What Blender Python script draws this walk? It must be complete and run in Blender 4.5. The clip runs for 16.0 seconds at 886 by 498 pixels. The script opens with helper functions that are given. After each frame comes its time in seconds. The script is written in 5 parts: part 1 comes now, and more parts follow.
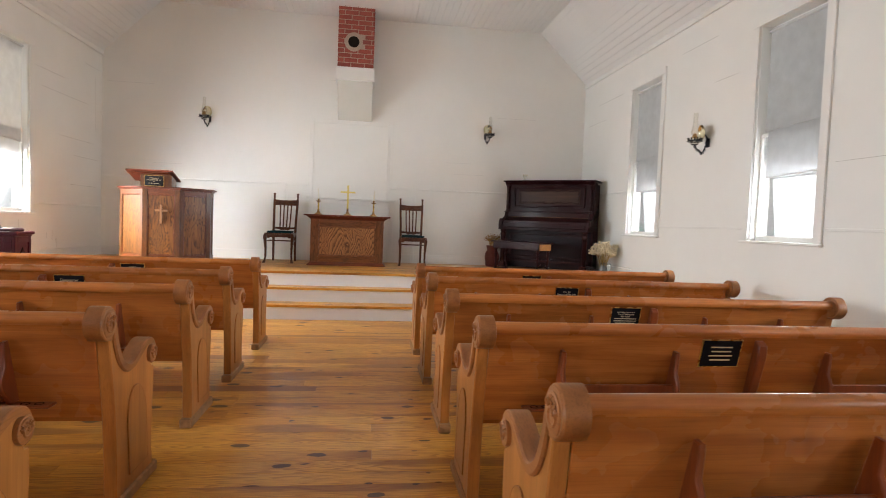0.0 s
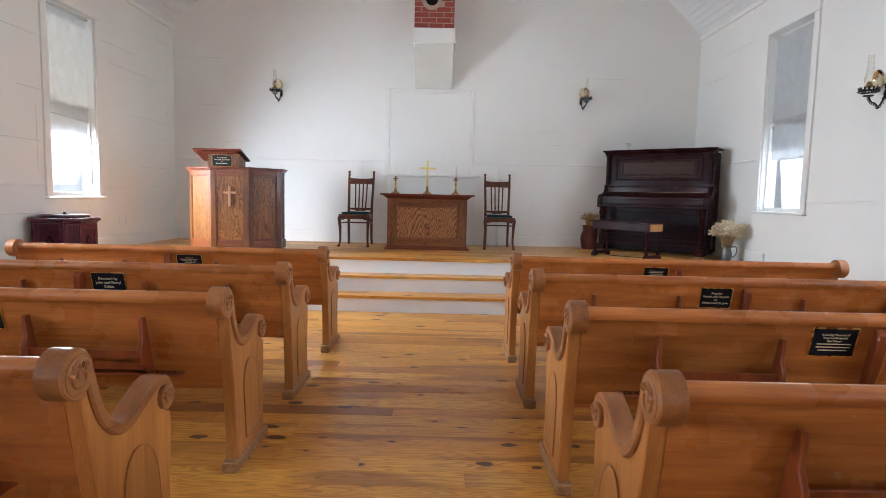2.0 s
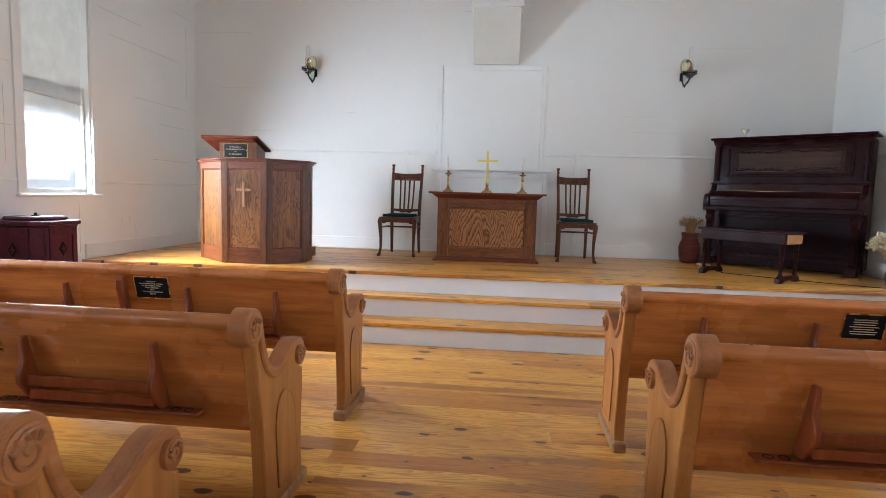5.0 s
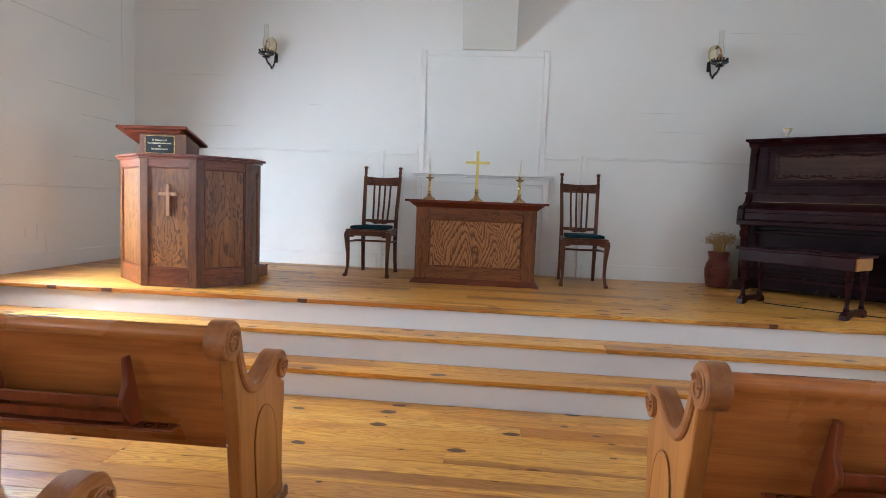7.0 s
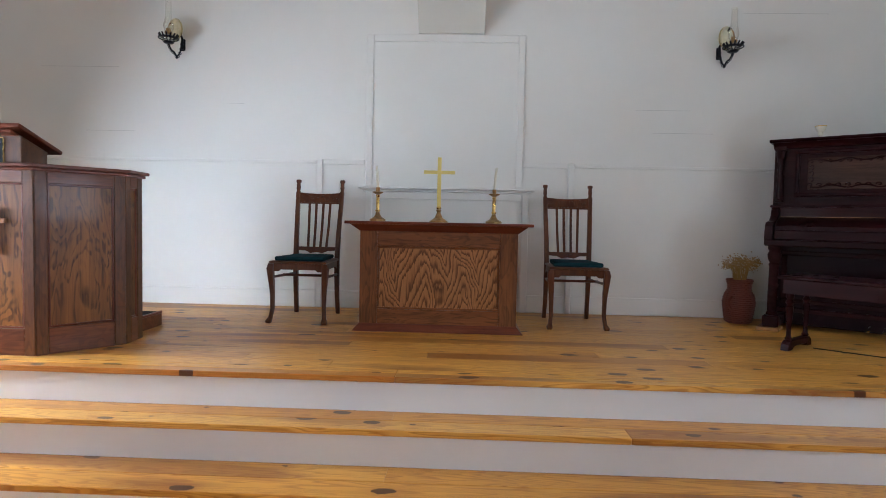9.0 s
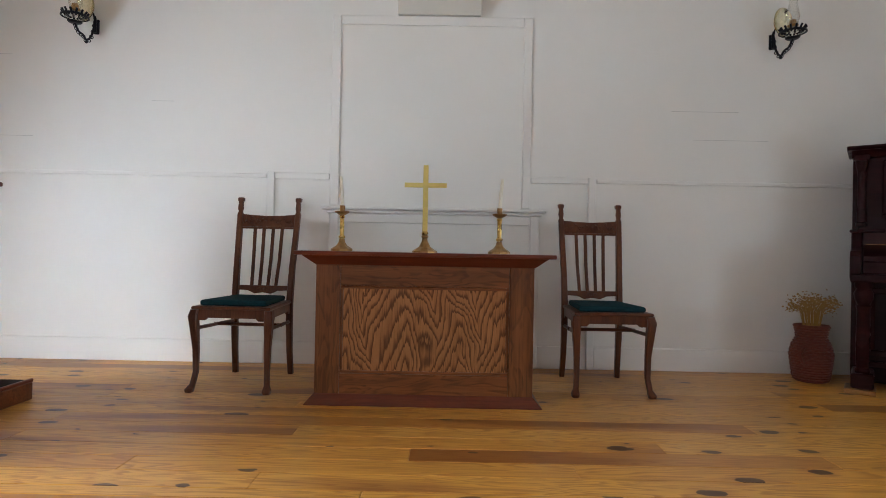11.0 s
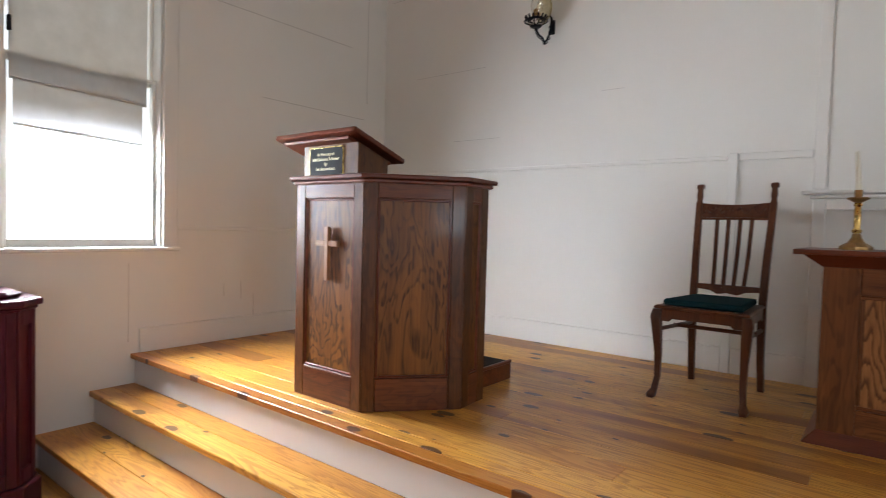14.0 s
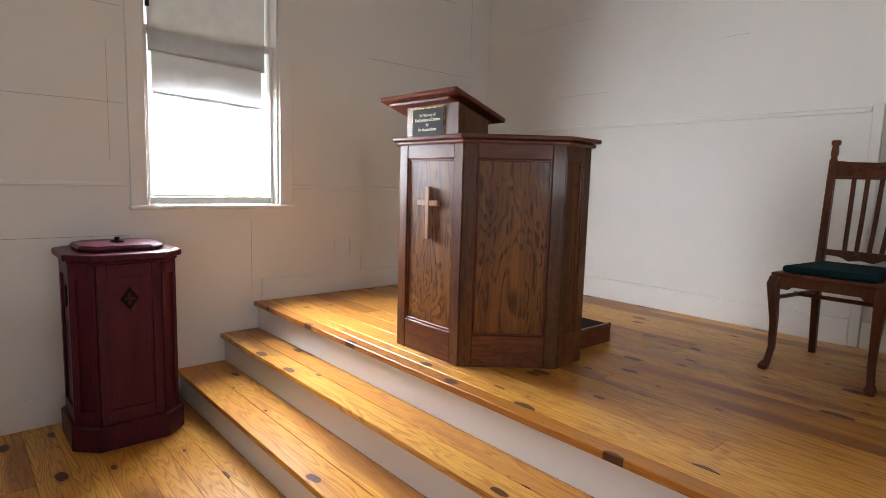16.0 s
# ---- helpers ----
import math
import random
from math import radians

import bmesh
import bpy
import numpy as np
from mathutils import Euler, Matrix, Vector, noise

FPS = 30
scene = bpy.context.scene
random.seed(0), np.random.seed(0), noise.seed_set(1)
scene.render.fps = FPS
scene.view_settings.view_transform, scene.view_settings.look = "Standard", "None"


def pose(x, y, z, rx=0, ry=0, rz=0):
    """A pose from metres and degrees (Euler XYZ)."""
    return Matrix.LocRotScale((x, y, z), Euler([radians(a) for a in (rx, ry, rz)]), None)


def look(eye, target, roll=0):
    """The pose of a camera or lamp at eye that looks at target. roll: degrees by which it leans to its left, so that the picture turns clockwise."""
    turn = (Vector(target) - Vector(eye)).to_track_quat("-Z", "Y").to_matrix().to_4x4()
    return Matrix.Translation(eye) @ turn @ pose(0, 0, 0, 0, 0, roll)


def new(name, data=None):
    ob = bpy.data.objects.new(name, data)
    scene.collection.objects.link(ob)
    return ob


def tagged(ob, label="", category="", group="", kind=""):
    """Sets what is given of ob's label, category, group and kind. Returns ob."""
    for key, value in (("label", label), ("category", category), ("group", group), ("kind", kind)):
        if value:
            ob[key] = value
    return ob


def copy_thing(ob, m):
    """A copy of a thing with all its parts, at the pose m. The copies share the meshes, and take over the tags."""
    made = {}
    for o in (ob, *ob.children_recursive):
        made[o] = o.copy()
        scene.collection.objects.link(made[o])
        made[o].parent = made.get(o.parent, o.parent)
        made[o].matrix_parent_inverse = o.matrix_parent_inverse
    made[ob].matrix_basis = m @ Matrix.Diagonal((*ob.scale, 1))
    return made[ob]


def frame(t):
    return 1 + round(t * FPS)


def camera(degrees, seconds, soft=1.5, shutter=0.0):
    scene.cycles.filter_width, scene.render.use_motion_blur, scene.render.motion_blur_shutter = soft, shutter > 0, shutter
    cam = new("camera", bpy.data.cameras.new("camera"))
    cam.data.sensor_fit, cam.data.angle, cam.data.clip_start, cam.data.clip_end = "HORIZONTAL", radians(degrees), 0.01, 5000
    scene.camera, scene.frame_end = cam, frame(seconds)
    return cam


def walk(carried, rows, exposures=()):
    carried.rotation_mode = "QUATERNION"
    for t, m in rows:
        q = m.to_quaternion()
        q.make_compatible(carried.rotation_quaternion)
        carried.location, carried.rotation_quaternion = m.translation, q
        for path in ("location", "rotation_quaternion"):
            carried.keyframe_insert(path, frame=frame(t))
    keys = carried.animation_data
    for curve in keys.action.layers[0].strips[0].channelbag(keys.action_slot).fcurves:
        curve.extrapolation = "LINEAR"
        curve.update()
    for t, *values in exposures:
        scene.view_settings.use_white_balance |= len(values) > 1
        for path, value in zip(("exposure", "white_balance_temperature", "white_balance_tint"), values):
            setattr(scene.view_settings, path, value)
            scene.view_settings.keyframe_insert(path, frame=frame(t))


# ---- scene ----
cam = camera(76.0, 16.0, soft=0.75, shutter=0.25)
PATH = [
    (0, (1.277, 0.458, 1.24), (1.538, 2.439, 1.152), 2.2),
    (0.5, (1.203, 0.628, 1.227), (1.354, 2.617, 1.08), 2.1),
    (1, (1.157, 0.899, 1.247), (1.228, 2.891, 1.084), 2.1),
    (1.5, (1.171, 1.085, 1.255), (1.216, 3.077, 1.081), 1.7),
    (2, (1.224, 1.378, 1.277), (1.213, 3.37, 1.095), 1.3),
    (2.5, (1.216, 1.577, 1.292), (1.127, 3.567, 1.107), 0.9),
    (3, (1.142, 1.884, 1.27), (1.006, 3.871, 1.082), 1.0),
    (3.5, (1.138, 2.093, 1.271), (0.984, 4.078, 1.082), 0.9),
    (6, (1.124, 3.483, 1.303), (0.899, 5.461, 1.112), 1.9),
    (6.5, (1.178, 3.76, 1.314), (0.953, 5.74, 1.146), 1.8),
    (7, (1.143, 4.025, 1.285), (0.958, 6.01, 1.124), 2.2),
    (7.5, (1.091, 4.355, 1.335), (0.959, 6.344, 1.17), 2.3),
    (8, (1.1, 4.617, 1.321), (1.008, 6.609, 1.167), 1.8),
    (8.5, (1.124, 4.932, 1.324), (1.04, 6.926, 1.197), 1.4),
    (11, (1.053, 6.337, 1.321), (1.043, 8.337, 1.33), 1.1),
    (11.5, (0.885, 6.501, 1.376), (0.85, 8.501, 1.416), 1.3),
    (12, (0.846, 6.574, 1.394), (0.791, 8.572, 1.458), 1.0),
    (12.5, (0.796, 6.591, 1.374), (0.702, 8.588, 1.438), 0.9),
    (13, (0.682, 6.553, 1.37), (0.263, 8.509, 1.39), 1.3),
    (13.5, (0.633, 6.53, 1.361), (-0.271, 8.314, 1.339), 1.4),
    (14, (0.61, 6.506, 1.359), (-0.629, 8.074, 1.284), 1.5),
    (14.5, (0.583, 6.495, 1.353), (-0.816, 7.918, 1.224), 1.5),
    (15, (0.581, 6.488, 1.358), (-0.883, 7.837, 1.173), 1.7),
    (15.5, (0.601, 6.492, 1.363), (-0.887, 7.81, 1.143), 1.7),
    (16, (0.647, 6.505, 1.371), (-0.846, 7.815, 1.138), 1.6),
]
walk(cam, [(t, look(eye, target, roll)) for t, eye, target, roll in PATH],
     [(0.0, -0.30, 6550, 9), (2.0, -0.22, 5700, 6.5), (3.5, -0.26, 5650, 6), (7.0, -0.42, 5550, 5), (8.5, -0.54, 5550, 5), (11.0, -0.70, 6000, 6.5), (13.0, -0.74, 6100, 7.5), (14.5, -1.02, 6300, 9), (16.0, -1.10, 6400, 10)])

# ---- world, sun and window light ----
SUN_EL, SUN_AZ = 45.0, 80.0
world = bpy.data.worlds.new("sky")
scene.world = world
world.use_nodes = True
wn = world.node_tree.nodes
sky = wn.new("ShaderNodeTexSky")
sky.sky_type, sky.sun_disc = "NISHITA", False
sky.sun_elevation, sky.sun_rotation = radians(SUN_EL), radians(-SUN_AZ)
sky.air_density, sky.dust_density = 1.0, 3.0
world.node_tree.links.new(sky.outputs[0], wn["Background"].inputs[0])
wn["Background"].inputs[1].default_value = 0.15
sun = new("sun", bpy.data.lights.new("sun", "SUN"))
sun.data.energy, sun.data.angle, sun.data.color = 5.0, radians(12.0), (1.0, 0.91, 0.70)
sun.matrix_world = look((-8, 8, 6), (-8 + math.cos(radians(SUN_EL)) * math.sin(radians(SUN_AZ)), 8 + math.cos(radians(SUN_EL)) * math.cos(radians(SUN_AZ)), 6 - math.sin(radians(SUN_EL))))

# ---- the plan ----
WL, WR, WB, WF = -2.97, 4.98, 10.15, -1.6      # inner faces: left, right, altar wall, entrance wall
WALL = 0.18
PLAT = 0.55
RISE, RISER_Y = PLAT / 3, (7.54, 7.815, 8.04)
EAVE, TOP, TRAY = 3.76, 4.60, 0.86
LEFT_WINDOWS = [(7.385, 8.195), (4.77, 5.58), (2.12, 2.93), (-0.53, 0.28)]
RIGHT_WINDOWS = [(7.44, 8.27), (4.77, 5.60), (2.12, 2.95), (-0.53, 0.30)]
SILL, HEAD = 1.19, 3.26


# ---- mesh helpers ----
def mesh_from(bm, name, material):
    bmesh.ops.recalc_face_normals(bm, faces=bm.faces)
    me = bpy.data.meshes.new(name)
    bm.to_mesh(me)
    bm.free()
    me.materials.append(material)
    return me


def part(name, bm, material, parent=None, label="", smooth=False):
    """One mesh object, under a thing or a part."""
    me = mesh_from(bm, name, material)
    if smooth:
        for p in me.polygons:
            p.use_smooth = True
        me.set_sharp_from_angle(angle=radians(38))
    ob = new(name, me)
    if parent:
        ob.parent = parent
    if label:
        tagged(ob, label)
    return ob


def thing(name, label, category, m=None, group="", kind=""):
    ob = new(name)
    ob.empty_display_size = 0.1
    if m is not None:
        ob.matrix_world = m
    return tagged(ob, label, category, group, kind)


def B():
    return bmesh.new()


def bevel_all(bm, w, seg=1):
    if w > 0:
        bmesh.ops.bevel(bm, geom=list(bm.edges), offset=w, segments=seg, affect="EDGES", profile=0.6, clamp_overlap=True)
    return bm


def box(x0, x1, y0, y1, z0, z1, bevel=0.0, seg=1, bm=None):
    """A box, joined to bm when one is given."""
    one = bmesh.new()
    bmesh.ops.create_cube(one, size=1.0, matrix=Matrix.Translation(((x0 + x1) / 2, (y0 + y1) / 2, (z0 + z1) / 2)) @ Matrix.Diagonal((x1 - x0, y1 - y0, z1 - z0, 1)))
    bevel_all(one, bevel, seg)
    return join(bm, one)


def join(bm, one):
    if bm is None:
        return one
    me = bpy.data.meshes.new("tmp")
    one.to_mesh(me)
    one.free()
    bm.from_mesh(me)
    bpy.data.meshes.remove(me)
    return bm


def prism(outline, depth, place, bevel=0.0, bm=None, seg=1):
    """Extrudes a 2D outline; place(u, v, w) gives the point, w from 0 to depth."""
    one = bmesh.new()
    a = [one.verts.new(place(u, v, 0.0)) for u, v in outline]
    b = [one.verts.new(place(u, v, depth)) for u, v in outline]
    n = len(outline)
    one.faces.new(a)
    one.faces.new(b[::-1])
    for i in range(n):
        one.faces.new((a[i], b[i], b[(i + 1) % n], a[(i + 1) % n]))
    bmesh.ops.recalc_face_normals(one, faces=one.faces)
    if bevel:
        rim = [e for e in one.edges if (e.verts[0] in a) == (e.verts[1] in a) and len(e.link_faces) == 2]
        bmesh.ops.bevel(one, geom=rim, offset=bevel, segments=seg, affect="EDGES", profile=0.6, clamp_overlap=True)
    return join(bm, one)


def XY(u, v, w):
    return Vector((u, v, w))


def lathe(profile, segs=20, centre=(0, 0, 0), bm=None, caps=True):
    """Turns (radius, z) round an upright axis."""
    one = bmesh.new()
    rings = []
    for r, z in profile:
        rings.append([one.verts.new((centre[0] + r * math.cos(2 * math.pi * i / segs), centre[1] + r * math.sin(2 * math.pi * i / segs), centre[2] + z)) for i in range(segs)])
    for p, q in zip(rings, rings[1:]):
        for i in range(segs):
            one.faces.new((p[i], p[(i + 1) % segs], q[(i + 1) % segs], q[i]))
    if caps:
        one.faces.new(rings[0][::-1])
        one.faces.new(rings[-1])
    return join(bm, one)


def tube(points, radius, segs=8, bm=None, flat=1.0):
    """A round bar along points; radius a number or one for each point."""
    one = bmesh.new()
    pts = [Vector(p) for p in points]
    rad = radius if isinstance(radius, (list, tuple)) else [radius] * len(pts)
    rings, side = [], None
    for i, p in enumerate(pts):
        d = (pts[min(i + 1, len(pts) - 1)] - pts[max(i - 1, 0)]).normalized()
        if side is None:
            side = d.orthogonal().normalized()
        side = (side - d * side.dot(d)).normalized()
        up = d.cross(side)
        rings.append([one.verts.new(p + rad[i] * (math.cos(2 * math.pi * k / segs) * side + flat * math.sin(2 * math.pi * k / segs) * up)) for k in range(segs)])
    for a, b in zip(rings, rings[1:]):
        for k in range(segs):
            one.faces.new((a[k], a[(k + 1) % segs], b[(k + 1) % segs], b[k]))
    one.faces.new(rings[0][::-1])
    one.faces.new(rings[-1])
    return join(bm, one)


def loft(sections, bm=None):
    """Joins rounded-rectangle sections (x, y, z, half width, half depth) into a post."""
    one = bmesh.new()
    rings = []
    for x, y, z, a, b in sections:
        c = 0.72
        rings.append([one.verts.new((x + a * u, y + b * v, z)) for u, v in ((1, -c), (1, c), (c, 1), (-c, 1), (-1, c), (-1, -c), (-c, -1), (c, -1))])
    for p, q in zip(rings, rings[1:]):
        for k in range(8):
            one.faces.new((p[k], p[(k + 1) % 8], q[(k + 1) % 8], q[k]))
    one.faces.new(rings[0][::-1])
    one.faces.new(rings[-1])
    return join(bm, one)


def spline(points, n=6):
    """Catmull-Rom through 2D or 3D points."""
    pts = [Vector(p) for p in points]
    out = []
    for i in range(len(pts) - 1):
        p0, p1, p2, p3 = pts[max(i - 1, 0)], pts[i], pts[i + 1], pts[min(i + 2, len(pts) - 1)]
        for k in range(n):
            t = k / n
            out.append(0.5 * (2 * p1 + (p2 - p0) * t + (2 * p0 - 5 * p1 + 4 * p2 - p3) * t * t + (3 * p1 - p0 - 3 * p2 + p3) * t ** 3))
    return out + [pts[-1]]


def lettering(lines, width, height, material, parent, m, bars=()):
    """Lines of text on a plate that lies in the local xz plane, facing -y."""
    n = len(lines)
    step = height / (n + 0.6)
    for i, line in enumerate(lines):
        cu = bpy.data.curves.new("t", "FONT")
        cu.body, cu.align_x, cu.align_y, cu.size, cu.extrude = line, "CENTER", "CENTER", step * 0.95, 0.0006
        tmp = new("t", cu)
        bpy.context.view_layer.update()
        w = tmp.dimensions.x
        me = bpy.data.meshes.new_from_object(tmp)
        bpy.data.objects.remove(tmp)
        me.materials.append(material)
        s = min(1.0, width * 0.9 / max(w, 1e-4))
        ob = new("lettering", me)
        ob.parent = parent
        ob.matrix_local = m @ pose(0, -0.0012, height / 2 - step * (i + 0.8), 90) @ Matrix.Diagonal((s, 1, 1, 1))


# ---- materials ----
def nodes_of(name):
    mat = bpy.data.materials.new(name)
    mat.use_nodes = True
    nt = mat.node_tree
    return mat, nt, nt.nodes["Principled BSDF"]


def node(nt, kind, **inputs):
    nd = nt.nodes.new(kind)
    for key, v in inputs.items():
        nd.inputs[key.replace("_", " ")].default_value = v
    return nd


def ramp(nt, fac, stops):
    nd = nt.nodes.new("ShaderNodeValToRGB")
    el = nd.color_ramp.elements
    while len(el) < len(stops):
        el.new(0.5)
    for e, (p, c) in zip(el, stops):
        e.position, e.color = p, (*c, 1) if len(c) == 3 else c
    nt.links.new(fac, nd.inputs[0])
    return nd.outputs[0]


def math_node(nt, op, a, b=None, c=None):
    nd = nt.nodes.new("ShaderNodeMath")
    nd.operation = op
    for i, v in enumerate((a, b, c)):
        if v is None:
            continue
        if isinstance(v, (int, float)):
            nd.inputs[i].default_value = v
        else:
            nt.links.new(v, nd.inputs[i])
    return nd.outputs[0]


def mix(nt, fac, a, b, blend="MIX"):
    nd = nt.nodes.new("ShaderNodeMix")
    nd.data_type, nd.blend_type = "RGBA", blend
    for i, v in ((0, fac), (6, a), (7, b)):
        if isinstance(v, (int, float)):
            nd.inputs[i].default_value = v
        elif isinstance(v, tuple):
            nd.inputs[i].default_value = (*v, 1)
        else:
            nt.links.new(v, nd.inputs[i])
    return nd.outputs[2]


def coords(nt, scale, world_space=False, jitter=40.0):
    """Object (or world) coordinates, shifted by each object's own random number, stretched by scale."""
    if world_space:
        src = nt.nodes.new("ShaderNodeNewGeometry").outputs["Position"]
    else:
        src = nt.nodes.new("ShaderNodeTexCoord").outputs["Object"]
    rnd = nt.nodes.new("ShaderNodeObjectInfo").outputs["Random"]
    comb = nt.nodes.new("ShaderNodeCombineXYZ")
    for i in range(3):
        nt.links.new(math_node(nt, "MULTIPLY", rnd, jitter * (1 + 0.37 * i)), comb.inputs[i])
    add = nt.nodes.new("ShaderNodeVectorMath")
    add.operation = "ADD"
    nt.links.new(src, add.inputs[0])
    nt.links.new(comb.outputs[0], add.inputs[1])
    mul = nt.nodes.new("ShaderNodeVectorMath")
    mul.operation = "MULTIPLY"
    nt.links.new(add.outputs[0], mul.inputs[0])
    mul.inputs[1].default_value = scale
    return mul.outputs[0], rnd


def bump(nt, bsdf, height, strength, distance=0.002):
    nd = nt.nodes.new("ShaderNodeBump")
    nd.inputs["Strength"].default_value, nd.inputs["Distance"].default_value = strength, distance
    nt.links.new(height, nd.inputs["Height"])
    nt.links.new(nd.outputs[0], bsdf.inputs["Normal"])


def noise_tex(nt, vec, scale, detail=4.0, rough=0.55, distort=0.0):
    nd = node(nt, "ShaderNodeTexNoise", Scale=scale, Detail=detail, Roughness=rough, Distortion=distort)
    nt.links.new(vec, nd.inputs["Vector"])
    return nd.outputs["Fac"]


def wood(name, light, dark, grain="x", figure=0.0, rough=0.3, coat=0.3, fine=1.0, bold=1.0):
    """Varnished wood with its grain along an axis; figure: strength of the dark flame figure."""
    mat, nt, p = nodes_of(name)
    along, across = 1.3, 16.0
    sc = tuple(along if a == grain else across for a in "xyz")
    v, rnd = coords(nt, sc)
    streak = noise_tex(nt, v, 1.0, 5.0, 0.6, 0.3)
    base = ramp(nt, streak, [(0.28, dark), (0.5, tuple((a + b) / 2 for a, b in zip(light, dark))), (0.72, light)])
    v2, _ = coords(nt, tuple((5.0 if a == grain else 190.0) for a in "xyz"))
    pores = noise_tex(nt, v2, 1.0, 2.0, 0.5)
    base = mix(nt, math_node(nt, "MULTIPLY", ramp(nt, pores, [(0.35, (1, 1, 1)), (0.5, (0, 0, 0))]), 0.35 * fine), base, tuple(c * 0.55 for c in dark))
    if figure:
        v3, _ = coords(nt, tuple((1.6 if a == grain else 6.0) / bold for a in "xyz"))
        f = noise_tex(nt, v3, 1.0, 3.0, 0.62, 0.5)
        rings = math_node(nt, "FRACT", math_node(nt, "MULTIPLY", f, 11.0 / bold ** 0.4))
        mask = ramp(nt, rings, [(0.0, (0.9, 0.9, 0.9)), (0.16, (1, 1, 1)), (0.42, (0.12, 0.12, 0.12)), (0.9, (0, 0, 0)), (1.0, (0.9, 0.9, 0.9))])
        breakup = ramp(nt, noise_tex(nt, v2, 0.6, 3.0, 0.6), [(0.36, (0.25, 0.25, 0.25)), (0.58, (1, 1, 1))])
        mask = math_node(nt, "MULTIPLY", math_node(nt, "MULTIPLY", mask, breakup), figure)
        base = mix(nt, mask, base, tuple(c * 0.42 for c in dark))
    tone = ramp(nt, rnd, [(0.0, (0.86, 0.86, 0.86)), (1.0, (1.08, 1.05, 1.02))])
    base = mix(nt, 1.0, base, tone, "MULTIPLY")
    v4, _ = coords(nt, (2.2, 2.2, 2.2))
    worn = noise_tex(nt, v4, 1.0, 4.0, 0.6)
    base = mix(nt, 0.6, base, ramp(nt, worn, [(0.3, (0.78, 0.76, 0.74)), (0.7, (1.1, 1.1, 1.1))]), "MULTIPLY")
    nt.links.new(base, p.inputs["Base Color"])
    nt.links.new(math_node(nt, "MULTIPLY_ADD", worn, 0.22, rough - 0.08), p.inputs["Roughness"])
    p.inputs["Coat Weight"].default_value, p.inputs["Coat Roughness"].default_value = coat * 0.35, 0.10
    p.inputs["Specular IOR Level"].default_value = 0.07 if max(light) < 0.05 else 0.16 if max(light) < 0.15 else 0.32
    bump(nt, p, math_node(nt, "ADD", math_node(nt, "MULTIPLY", streak, 0.6), math_node(nt, "MULTIPLY", pores, 0.4)), 0.12, 0.002)
    return mat


